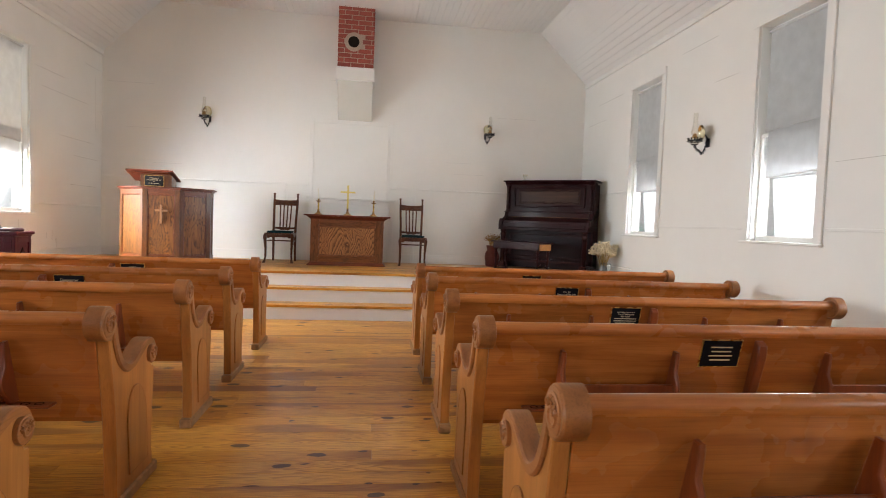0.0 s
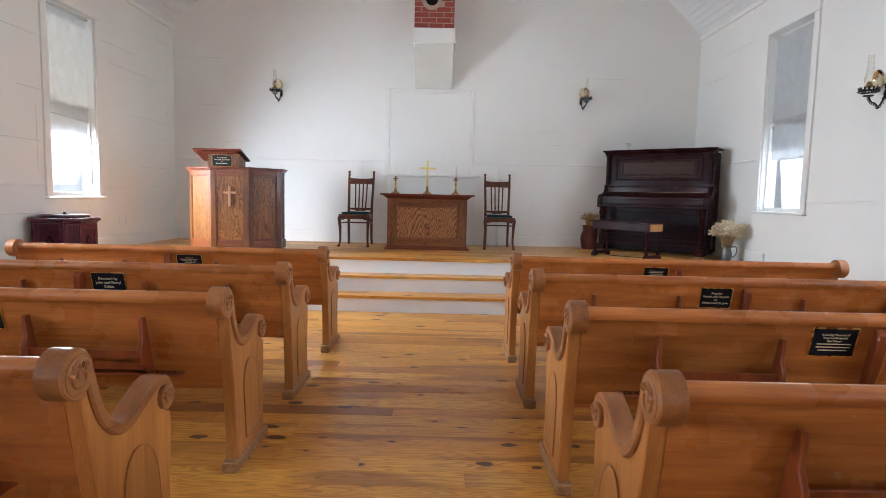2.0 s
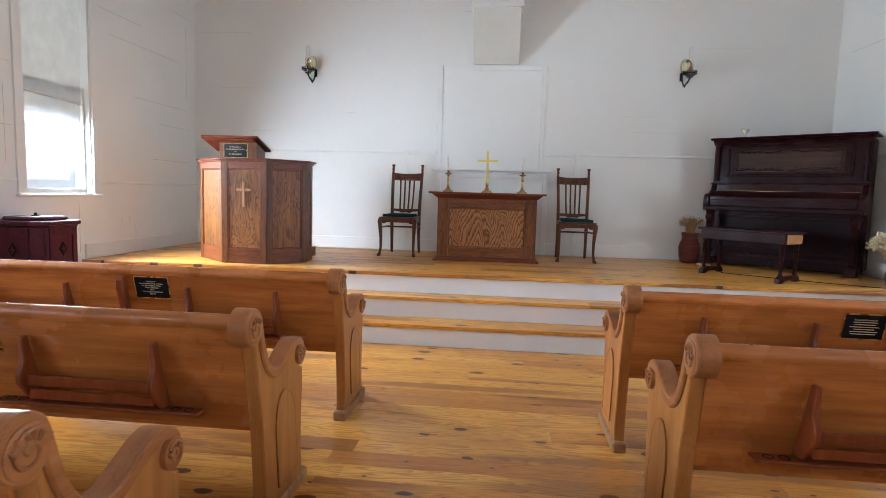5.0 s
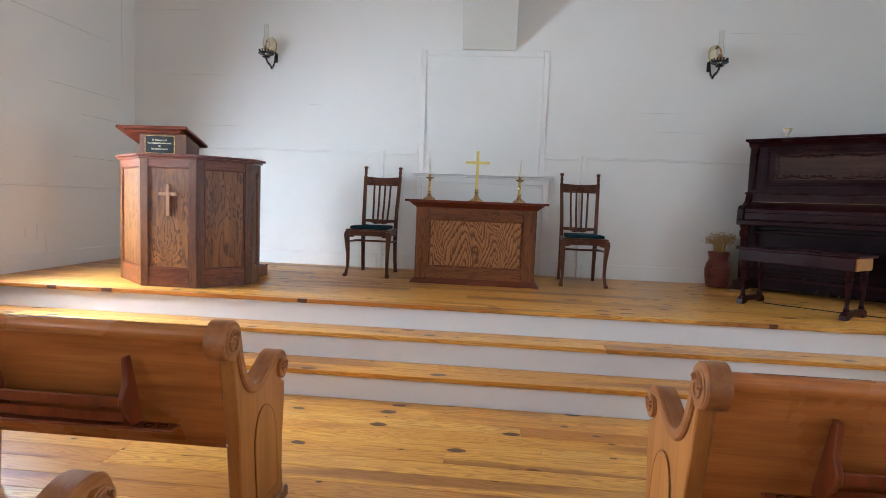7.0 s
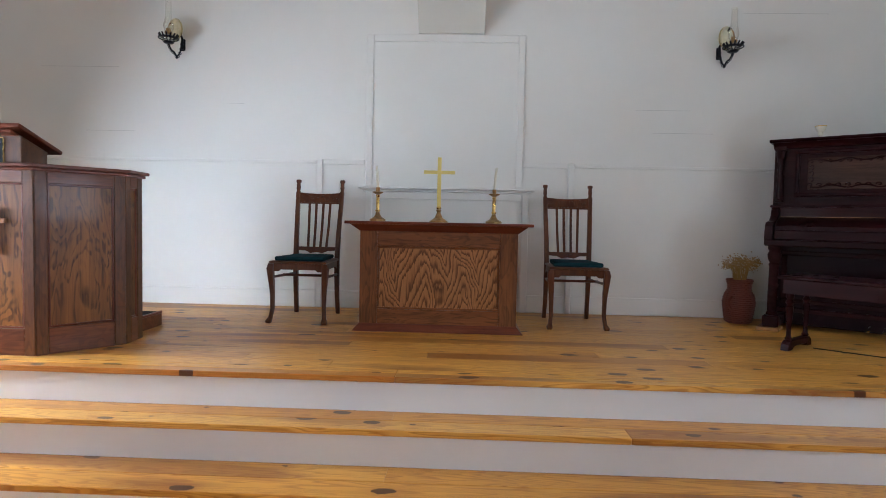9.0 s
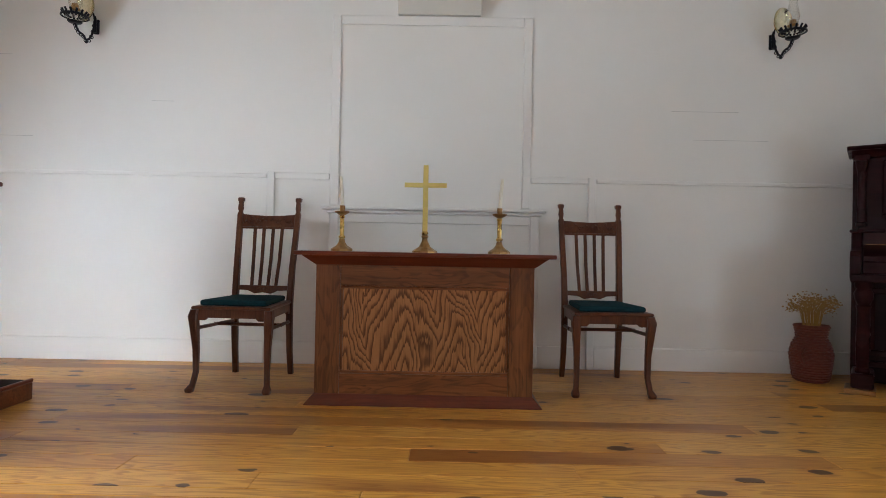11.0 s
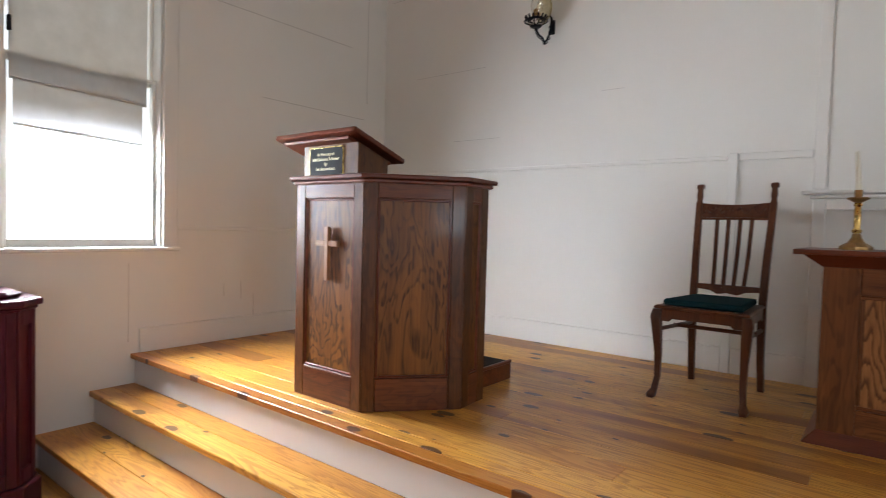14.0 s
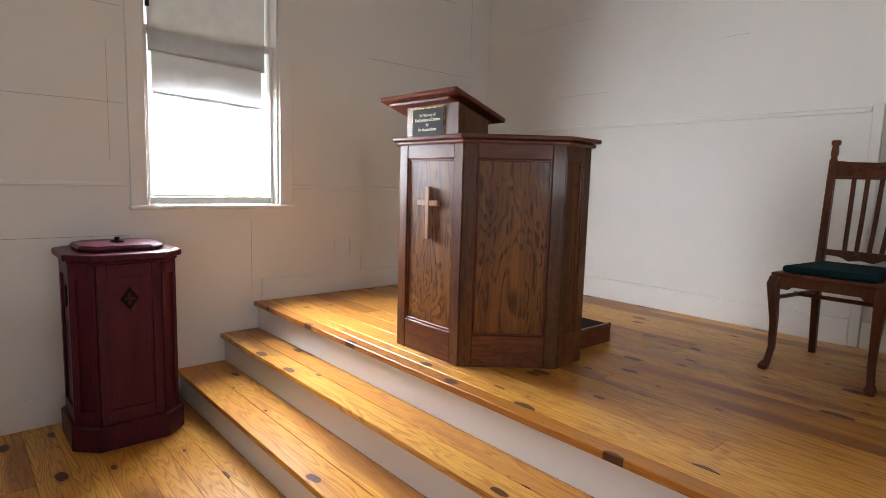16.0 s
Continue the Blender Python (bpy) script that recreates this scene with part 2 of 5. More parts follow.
def pine_floor(name):
    """Honey heart pine: bands of late wood, dark resin knots, worn varnish."""
    mat, nt, p = nodes_of(name)
    v, rnd = coords(nt, (0.6, 8.0, 8.0), True)
    f = noise_tex(nt, v, 1.0, 3.0, 0.5, 0.35)
    rings = math_node(nt, "FRACT", math_node(nt, "MULTIPLY", f, 24.0))
    late = ramp(nt, rings, [(0.0, (0.15, 0.15, 0.15)), (0.45, (0.3, 0.3, 0.3)), (0.8, (1, 1, 1)), (0.93, (0.75, 0.75, 0.75)), (1.0, (0.15, 0.15, 0.15))])
    base = ramp(nt, rnd, [(0.0, (0.64, 0.275, 0.045)), (0.2, (0.80, 0.41, 0.085)), (0.45, (0.68, 0.31, 0.052)), (0.7, (0.84, 0.46, 0.11)), (0.88, (0.50, 0.20, 0.04)), (1.0, (0.75, 0.36, 0.07))])
    base = mix(nt, math_node(nt, "MULTIPLY", late, 0.66), base, (0.32, 0.09, 0.012))
    vw, _ = coords(nt, (0.5, 3.0, 3.0), True)
    heart = ramp(nt, noise_tex(nt, vw, 1.0, 2.0, 0.5), [(0.57, (0, 0, 0)), (0.63, (1, 1, 1))])
    base = mix(nt, math_node(nt, "MULTIPLY", heart, 0.62), base, (0.19, 0.045, 0.014))
    vk, _ = coords(nt, (2.5, 5.0, 1.0), True)
    wob = nt.nodes.new("ShaderNodeVectorMath")
    wob.operation = "MULTIPLY_ADD"
    nz = node(nt, "ShaderNodeTexNoise", Scale=5.0, Detail=2.0)
    nt.links.new(vk, nz.inputs["Vector"])
    nt.links.new(nz.outputs["Color"], wob.inputs[0])
    wob.inputs[1].default_value = (0.12, 0.12, 0.0)
    nt.links.new(vk, wob.inputs[2])
    vor = node(nt, "ShaderNodeTexVoronoi", Scale=1.0, Randomness=1.0)
    vor.voronoi_dimensions = "2D"
    nt.links.new(wob.outputs[0], vor.inputs["Vector"])
    sep = nt.nodes.new("ShaderNodeSeparateColor")
    nt.links.new(vor.outputs["Color"], sep.inputs[0])
    size = math_node(nt, "MULTIPLY_ADD", sep.outputs[0], 0.105, 0.03)
    has = math_node(nt, "GREATER_THAN", sep.outputs[1], 0.38)
    edge = math_node(nt, "SUBTRACT", size, vor.outputs["Distance"])
    core = math_node(nt, "MULTIPLY", ramp(nt, math_node(nt, "MULTIPLY_ADD", edge, 30.0, 0.5), [(0.45, (0, 0, 0)), (0.75, (1, 1, 1))]), has)
    halo = math_node(nt, "MULTIPLY", ramp(nt, math_node(nt, "MULTIPLY_ADD", edge, 4.0, 0.6), [(0.0, (0, 0, 0)), (0.8, (1, 1, 1))]), has)
    base = mix(nt, math_node(nt, "MULTIPLY", halo, 0.4), base, (0.36, 0.12, 0.03))
    base = mix(nt, math_node(nt, "MULTIPLY", core, 0.94), base, (0.060, 0.016, 0.010))
    vs, _ = coords(nt, (1.1, 1.1, 1.1), True, 0.0)
    worn = noise_tex(nt, vs, 1.0, 5.0, 0.62)
    base = mix(nt, 0.7, base, ramp(nt, worn, [(0.28, (0.82, 0.835, 0.76)), (0.7, (1.12, 1.17, 1.06))]), "MULTIPLY")
    nt.links.new(base, p.inputs["Base Color"])
    nt.links.new(math_node(nt, "MULTIPLY_ADD", worn, 0.16, 0.24), p.inputs["Roughness"])
    p.inputs["Coat Weight"].default_value, p.inputs["Coat Roughness"].default_value = 0.05, 0.12
    p.inputs["Specular IOR Level"].default_value = 0.38
    bump(nt, p, math_node(nt, "ADD", math_node(nt, "MULTIPLY", late, 0.06), worn), 0.08, 0.003)
    return mat


def paint(name, colour, rough=0.55, dirt=0.08, relief=0.15):
    mat, nt, p = nodes_of(name)
    v, _ = coords(nt, (1, 1, 1), True, 0.0)
    big = noise_tex(nt, v, 0.7, 5.0, 0.6)
    fine = noise_tex(nt, v, 60.0, 3.0, 0.6)
    c = mix(nt, 1.0, colour, ramp(nt, big, [(0.3, (1 - dirt, 1 - dirt * 1.05, 1 - dirt * 1.2)), (0.65, (1, 1, 1))]), "MULTIPLY")
    nt.links.new(c, p.inputs["Base Color"])
    nt.links.new(math_node(nt, "MULTIPLY_ADD", big, 0.2, rough - 0.1), p.inputs["Roughness"])
    bump(nt, p, math_node(nt, "ADD", fine, math_node(nt, "MULTIPLY", big, 3.0)), relief, 0.0015)
    return mat


def plain(name, colour, rough=0.5, metal=0.0, vary=0.15, scale=30.0):
    mat, nt, p = nodes_of(name)
    v, _ = coords(nt, (1, 1, 1))
    n = noise_tex(nt, v, scale, 4.0, 0.6)
    c = mix(nt, 1.0, colour, ramp(nt, n, [(0.3, (1 - vary,) * 3), (0.7, (1 + vary * 0.4,) * 3)]), "MULTIPLY")
    nt.links.new(c, p.inputs["Base Color"])
    nt.links.new(math_node(nt, "MULTIPLY_ADD", n, 0.2, rough - 0.1), p.inputs["Roughness"])
    p.inputs["Metallic"].default_value = metal
    p.inputs["Specular IOR Level"].default_value = 0.4 if rough < 0.65 else 0.08
    bump(nt, p, n, 0.12, 0.001)
    return mat


def glass(name, tint=(1, 1, 1), gloss=0.08, haze=0.0):
    """Thin clear glass."""
    mat = bpy.data.materials.new(name)
    mat.use_nodes = True
    nt = mat.node_tree
    nt.nodes.remove(nt.nodes["Principled BSDF"])
    out = nt.nodes["Material Output"]
    tr = nt.nodes.new("ShaderNodeBsdfTransparent")
    tr.inputs[0].default_value = (*tint, 1)
    gl = nt.nodes.new("ShaderNodeBsdfGlossy")
    gl.inputs["Roughness"].default_value = 0.03
    fr = nt.nodes.new("ShaderNodeFresnel")
    fr.inputs[0].default_value = 1.5
    m1 = nt.nodes.new("ShaderNodeMixShader")
    nt.links.new(math_node(nt, "ADD", math_node(nt, "MULTIPLY", fr.outputs[0], 0.8 if gloss < 0.1 else 0.3), gloss * 0.1), m1.inputs[0])
    nt.links.new(tr.outputs[0], m1.inputs[1])
    nt.links.new(gl.outputs[0], m1.inputs[2])
    last = m1.outputs[0]
    if haze:
        df = nt.nodes.new("ShaderNodeBsdfDiffuse")
        df.inputs[0].default_value = (0.8, 0.78, 0.66, 1)
        m2 = nt.nodes.new("ShaderNodeMixShader")
        m2.inputs[0].default_value = haze
        nt.links.new(last, m2.inputs[1])
        nt.links.new(df.outputs[0], m2.inputs[2])
        last = m2.outputs[0]
    nt.links.new(last, out.inputs[0])
    return mat


def shade_cloth(name, through_light=0.035):
    mat = bpy.data.materials.new(name)
    mat.use_nodes = True
    nt = mat.node_tree
    nt.nodes.remove(nt.nodes["Principled BSDF"])
    v, _ = coords(nt, (1, 1, 1))
    n = noise_tex(nt, v, 9.0, 5.0, 0.6)
    col = ramp(nt, n, [(0.3, (0.56, 0.55, 0.54)), (0.7, (0.64, 0.63, 0.62))])
    df, tl, mx = nt.nodes.new("ShaderNodeBsdfDiffuse"), nt.nodes.new("ShaderNodeBsdfTranslucent"), nt.nodes.new("ShaderNodeMixShader")
    nt.links.new(col, df.inputs[0])
    tl.inputs[0].default_value = (0.40, 0.41, 0.44, 1)
    mx.inputs[0].default_value = through_light
    nt.links.new(df.outputs[0], mx.inputs[1])
    nt.links.new(tl.outputs[0], mx.inputs[2])
    nt.links.new(mx.outputs[0], nt.nodes["Material Output"].inputs[0])
    return mat


def brick_clay(name):
    mat, nt, p = nodes_of(name)
    v, rnd = coords(nt, (1, 1, 1))
    n = noise_tex(nt, v, 40.0, 5.0, 0.65)
    base = ramp(nt, rnd, [(0.0, (0.27, 0.05, 0.035)), (0.5, (0.34, 0.075, 0.05)), (1.0, (0.22, 0.045, 0.035))])
    nt.links.new(mix(nt, 0.8, base, ramp(nt, n, [(0.3, (0.7, 0.7, 0.7)), (0.7, (1.2, 1.15, 1.1))]), "MULTIPLY"), p.inputs["Base Color"])
    p.inputs["Roughness"].default_value = 0.85
    bump(nt, p, n, 0.5, 0.003)
    return mat


def leafy(name, colour):
    mat, nt, p = nodes_of(name)
    v, rnd = coords(nt, (1, 1, 1))
    n = noise_tex(nt, v, 6.0, 3.0, 0.6)
    nt.links.new(mix(nt, 1.0, colour, ramp(nt, n, [(0.3, (0.6, 0.6, 0.55)), (0.7, (1.3, 1.3, 1.1))]), "MULTIPLY"), p.inputs["Base Color"])
    p.inputs["Roughness"].default_value = 0.7
    return mat


def flame_oak(name, light, dark):
    """Plain-sliced oak: nested pointed arches of dark late wood, with ragged edges."""
    mat, nt, p = nodes_of(name)
    tc = nt.nodes.new("ShaderNodeTexCoord").outputs["Object"]
    sep = nt.nodes.new("ShaderNodeSeparateXYZ")
    nt.links.new(tc, sep.inputs[0])
    v1, _ = coords(nt, (4.0, 4.0, 2.2))
    slow = noise_tex(nt, v1, 1.0, 2.0, 0.5)
    v2, _ = coords(nt, (95.0, 95.0, 5.0))
    rag = noise_tex(nt, v2, 1.0, 3.0, 0.6)
    u = math_node(nt, "ADD", sep.outputs[0], math_node(nt, "MULTIPLY_ADD", slow, 0.34, -0.04))
    cell = math_node(nt, "PINGPONG", u, 0.13)
    arm = math_node(nt, "SQRT", math_node(nt, "MULTIPLY_ADD", cell, cell, 0.0003))
    value = math_node(nt, "MULTIPLY_ADD", arm, 3.0, sep.outputs[2])
    value = math_node(nt, "ADD", value, math_node(nt, "MULTIPLY", slow, 0.42))
    value = math_node(nt, "ADD", value, math_node(nt, "MULTIPLY", rag, 0.11))
    rings = math_node(nt, "FRACT", math_node(nt, "MULTIPLY", value, 10.5))
    mask = ramp(nt, rings, [(0.0, (1, 1, 1)), (0.14, (0.85, 0.85, 0.85)), (0.40, (0.15, 0.15, 0.15)), (0.92, (0, 0, 0)), (1.0, (0.9, 0.9, 0.9))])
    v3, _ = coords(nt, (210.0, 210.0, 7.0))
    pores = noise_tex(nt, v3, 1.0, 2.0, 0.5)
    base = mix(nt, ramp(nt, noise_tex(nt, v1, 3.0, 4.0, 0.6), [(0.3, (0, 0, 0)), (0.7, (1, 1, 1))]), tuple(0.78 * c for c in light), light)
    base = mix(nt, math_node(nt, "MULTIPLY", mask, 0.92), base, dark)
    base = mix(nt, math_node(nt, "MULTIPLY", ramp(nt, pores, [(0.36, (1, 1, 1)), (0.5, (0, 0, 0))]), 0.35), base, dark)
    nt.links.new(base, p.inputs["Base Color"])
    p.inputs["Roughness"].default_value = 0.36
    p.inputs["Coat Weight"].default_value, p.inputs["Coat Roughness"].default_value = 0.15, 0.12
    p.inputs["Specular IOR Level"].default_value = 0.3
    bump(nt, p, math_node(nt, "ADD", pores, math_node(nt, "MULTIPLY", mask, -0.6)), 0.12, 0.001)
    return mat


WALL_PAINT = paint("wall_paint", (0.81, 0.79, 0.748), 0.55, 0.06)
TRIM_PAINT = paint("trim_paint", (0.81, 0.79, 0.752), 0.42, 0.06)
RISER_PAINT = paint("riser_paint", (0.80, 0.80, 0.81), 0.45, 0.08)
SOFFIT_PAINT = paint("soffit_paint", (0.68, 0.66, 0.60), 0.6, 0.08)
CEILING_PAINT = paint("ceiling_paint", (0.80, 0.79, 0.775), 0.5, 0.06)
DARK_GAP = plain("dark_gap", (0.46, 0.42, 0.38), 0.9)
PINE = pine_floor("heart_pine")
PEW_X = wood("pew_wood_long", (0.53, 0.190, 0.046), (0.26, 0.072, 0.016), "x", 0.0, 0.25, 0.7, 0.6)
PEW_Z = wood("pew_wood_upright", (0.50, 0.205, 0.052), (0.31, 0.110, 0.026), "z", 0.0, 0.32, 0.35, 0.6)
PEW_DARK = wood("pew_rack_wood", (0.26, 0.058, 0.014), (0.12, 0.024, 0.007), "z", 0.0, 0.3, 0.2, 0.6)
PEW_CAP = wood("pew_scroll_wood", (0.38, 0.150, 0.046), (0.21, 0.072, 0.021), "y", 0.0, 0.38, 0.3, 0.8)
PEW_SHOE = plain("scuffed_shoe", (0.33, 0.17, 0.075), 0.5, 0.0, 0.45, 22.0)
OAK = wood("oak_panel", (0.27, 0.110, 0.021), (0.115, 0.037, 0.008), "z", 1.0, 0.36, 0.15)
OAK_FLAME = flame_oak("oak_flame_panel", (0.43, 0.185, 0.068), (0.075, 0.022, 0.008))
ALTAR_FRAME = wood("altar_frame_oak", (0.27, 0.098, 0.034), (0.135, 0.044, 0.015), "z", 0.6, 0.34, 0.3)
ALTAR_RAIL = wood("altar_rail_oak", (0.28, 0.098, 0.034), (0.14, 0.044, 0.015), "x", 0.6, 0.34, 0.3)
OAK_FRAME = wood("oak_frame", (0.170, 0.060, 0.013), (0.075, 0.022, 0.006), "z", 0.5, 0.34, 0.3)
OAK_RAIL = wood("oak_rail", (0.20, 0.058, 0.018), (0.10, 0.026, 0.009), "x", 0.5, 0.34, 0.3)
OAK_TOP = wood("oak_top", (0.19, 0.042, 0.017), (0.10, 0.02, 0.009), "x", 0.2, 0.3, 0.4)
CHERRY = wood("font_wood", (0.105, 0.016, 0.034), (0.050, 0.007, 0.016), "z", 0.25, 0.36, 0.15)
CHAIR_WOOD = wood("chair_wood", (0.17, 0.054, 0.020), (0.065, 0.018, 0.008), "z", 0.2, 0.32, 0.3)
PIANO_WOOD = wood("piano_wood", (0.036, 0.008, 0.009), (0.012, 0.002, 0.003), "x", 0.25, 0.26, 0.12)
# darker copy of the piano wood for lower front, bottom board and back
PIANO_DARK = wood("piano_wood_darker", (0.015, 0.004, 0.007), (0.006, 0.002, 0.003), "x", 0.1, 0.22, 0.2)
PIANO_CARVE = wood("piano_carved_panel", (0.10, 0.045, 0.028), (0.035, 0.014, 0.010), "x", 0.3, 0.4, 0.2)
BENCH_END = wood("bench_end_wood", (0.40, 0.19, 0.05), (0.22, 0.09, 0.025), "x", 0.3, 0.32, 0.3)
CUSHION = plain("teal_upholstery", (0.010, 0.038, 0.047), 0.85, 0.0, 0.3, 180.0)
CARPET = plain("dark_carpet", (0.035, 0.028, 0.03), 0.95, 0.0, 0.4, 200.0)
BRASS = plain("brass", (0.72, 0.50, 0.16), 0.28, 1.0, 0.2, 25.0)
PALE_BRASS = plain("polished_cross_brass", (0.86, 0.70, 0.24), 0.32, 0.75, 0.12, 15.0)
AGED_BRASS = plain("aged_brass", (0.42, 0.25, 0.10), 0.38, 1.0, 0.35, 30.0)
IRON = plain("black_iron", (0.012, 0.012, 0.018), 0.45, 0.6, 0.3, 60.0)
WAX = plain("candle_wax", (0.82, 0.78, 0.66), 0.45, 0.0, 0.06, 20.0)
PLATE = plain("black_plaque", (0.008, 0.008, 0.011), 0.7, 0.0, 0.2, 40.0)
LETTER = plain("gilt_lettering", (0.72, 0.62, 0.42), 0.4, 0.3, 0.1, 40.0)
CLEAR = glass("window_glass")
LAMP_GLASS = glass("lamp_glass", (0.97, 0.96, 0.93), 0.25, 0.03)
MIRROR = plain("silvered_reflector", (0.86, 0.80, 0.58), 0.14, 1.0, 0.2, 30.0)
CLOTH = shade_cloth("shade_cloth", 0.011)
OUTER_CLOTH = shade_cloth("outer_shade_cloth", 0.12)
BRICK = brick_clay("red_brick")
MORTAR = plain("mortar", (0.44, 0.34, 0.27), 0.95, 0.0, 0.2, 60.0)
# plain black: hidden bases, flue disc, cup rings, font diamonds
MATT_BLACK = plain("matt_black", (0.012, 0.008, 0.006), 0.95)
PEWTER = plain("pewter", (0.22, 0.22, 0.22), 0.38, 0.85, 0.3, 25.0)
STRAW = plain("dried_stems", (0.42, 0.28, 0.10), 0.8, 0.0, 0.3, 50.0)
PETAL = plain("dried_flowers", (0.78, 0.67, 0.46), 0.85, 0.0, 0.3, 50.0)
GRASS_DRY = plain("dried_grass", (0.40, 0.24, 0.08), 0.85, 0.0, 0.3, 50.0)
WICKER = plain("red_wicker", (0.15, 0.030, 0.016), 0.6, 0.0, 0.4, 90.0)
CABLE = plain("cable_rubber", (0.02, 0.017, 0.015), 0.6)
GROUND = leafy("lawn", (0.08, 0.11, 0.035))
LEAF = leafy("leaves", (0.065, 0.12, 0.035))
BARK = plain("bark", (0.10, 0.075, 0.055), 0.9, 0.0, 0.4, 12.0)
# east backdrop emits its own light, so the trees look washed out
GLOW_TREES = bpy.data.materials.new("glowing_tree_backdrop")
GLOW_TREES.use_nodes = True
hn = GLOW_TREES.node_tree
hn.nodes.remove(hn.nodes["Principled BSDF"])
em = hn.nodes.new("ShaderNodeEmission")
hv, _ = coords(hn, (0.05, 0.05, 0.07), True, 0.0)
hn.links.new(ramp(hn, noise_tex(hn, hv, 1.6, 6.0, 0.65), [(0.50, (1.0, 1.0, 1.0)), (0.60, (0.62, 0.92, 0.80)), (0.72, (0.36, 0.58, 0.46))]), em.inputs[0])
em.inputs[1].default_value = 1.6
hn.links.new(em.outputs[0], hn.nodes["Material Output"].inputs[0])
# plain white emitter added so the west windows look overexposed
GLOW_WHITE = bpy.data.materials.new("glowing_white_backdrop")
GLOW_WHITE.use_nodes = True
gn = GLOW_WHITE.node_tree
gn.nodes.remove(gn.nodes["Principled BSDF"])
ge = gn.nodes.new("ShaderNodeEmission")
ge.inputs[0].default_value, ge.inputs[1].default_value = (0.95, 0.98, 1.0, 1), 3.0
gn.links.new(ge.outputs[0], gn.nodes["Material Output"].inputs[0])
SIDING = paint("outside_siding", (0.62, 0.62, 0.60), 0.7, 0.1)

# ---- structure ----
def wall_with_openings(name, label, x_in, out, openings):
    """A long side wall along y, from x_in outwards, pierced by window openings."""
    bm = B()
    x0, x1 = sorted((x_in, x_in + out * WALL))
    ys = [WF - WALL] + [v for o in sorted(openings) for v in o] + [WB + WALL]
    for i in range(0, len(ys), 2):
        box(x0, x1, ys[i], ys[i + 1], -0.3, EAVE + 0.12, bm=bm)
    for a, b in openings:
        box(x0, x1, a, b, -0.3, SILL, bm=bm)
        box(x0, x1, a, b, HEAD, EAVE + 0.12, bm=bm)
    return tagged(part(name, bm, WALL_PAINT), label, "wall", kind="structure")


wall_left = wall_with_openings("wall_west", "white painted board wall with tall sash windows", WL, -1, LEFT_WINDOWS)
wall_right = wall_with_openings("wall_east", "white painted board wall with tall sash windows", WR, 1, RIGHT_WINDOWS)
tagged(part("wall_north", box(WL, WR, WB, WB + WALL, -0.3, TOP + 0.3), WALL_PAINT), "smooth white painted altar wall", "wall", kind="structure")
tagged(part("wall_south", box(WL, WR, WF - WALL, WF, -0.3, TOP + 0.3), WALL_PAINT), "white painted entrance wall", "wall", kind="structure")


def sloped_ceiling(name, x_eave, x_in):
    """Beadboard slope from the eave up to the flat ceiling, boards running along the nave."""
    bm = B()
    n = 13
    d = Vector((x_in - x_eave, 0, TOP - EAVE))
    up = Vector((-d.z, 0, d.x)).normalized()
    if up.z < 0:
        up = -up
    s = Vector((x_eave, 0, EAVE))
    for i in range(n):
        a, b = s + d * (i / n), s + d * ((i + 1) / n) - d.normalized() * 0.006
        outline = [a, b, b + up * 0.03, a + up * 0.03]
        one = bmesh.new()
        lo = [one.verts.new((q.x, WF - 0.05, q.z)) for q in outline]
        hi = [one.verts.new((q.x, WB + 0.05, q.z)) for q in outline]
        one.faces.new(lo)
        one.faces.new(hi[::-1])
        for k in range(4):
            one.faces.new((lo[k], hi[k], hi[(k + 1) % 4], lo[(k + 1) % 4]))
        join(bm, one)
    one = bmesh.new()
    q = [one.verts.new(v) for v in ((s.x, WF - 0.1, s.z + 0.022), (s.x, WB + 0.1, s.z + 0.022), (s.x + d.x, WB + 0.1, TOP + 0.022), (s.x + d.x, WF - 0.1, TOP + 0.022))]
    one.faces.new(q)
    join(bm, one)
    tagged(part(name, bm, CEILING_PAINT), "white painted beadboard ceiling slope", "ceiling", kind="structure")


sloped_ceiling("ceiling_west", WL, WL + TRAY)
sloped_ceiling("ceiling_east", WR, WR - TRAY)
bm = B()
nb = 60
for i in range(nb):
    a = WL + TRAY + (WR - WL - 2 * TRAY) * i / nb
    box(a, a + (WR - WL - 2 * TRAY) / nb - 0.005, WF - 0.05, WB + 0.05, TOP, TOP + 0.03, bm=bm)
box(WL + TRAY - 0.05, WR - TRAY + 0.05, WF - 0.1, WB + 0.1, TOP + 0.022, TOP + 0.06, bm=bm)
tagged(part("ceiling", bm, CEILING_PAINT), "white painted flat beadboard ceiling", "ceiling", kind="structure")
tagged(part("roof", box(WL - 0.6, WR + 0.6, WF - 0.6, WB + 0.6, TOP + 0.32, TOP + 0.4), SIDING), "plain roof slab over the nave", "roof", kind="structure")


def run_y(name, label, x_in, out, spans, z0, z1, proud, mat=TRIM_PAINT, bev=0.004):
    bm = B()
    for a, b in spans:
        xs = sorted((x_in, x_in - out * proud))
        box(xs[0], xs[1], a, b, z0, z1, bev, bm=bm)
    return tagged(part(name, bm, mat), label, "trim", kind="structure")


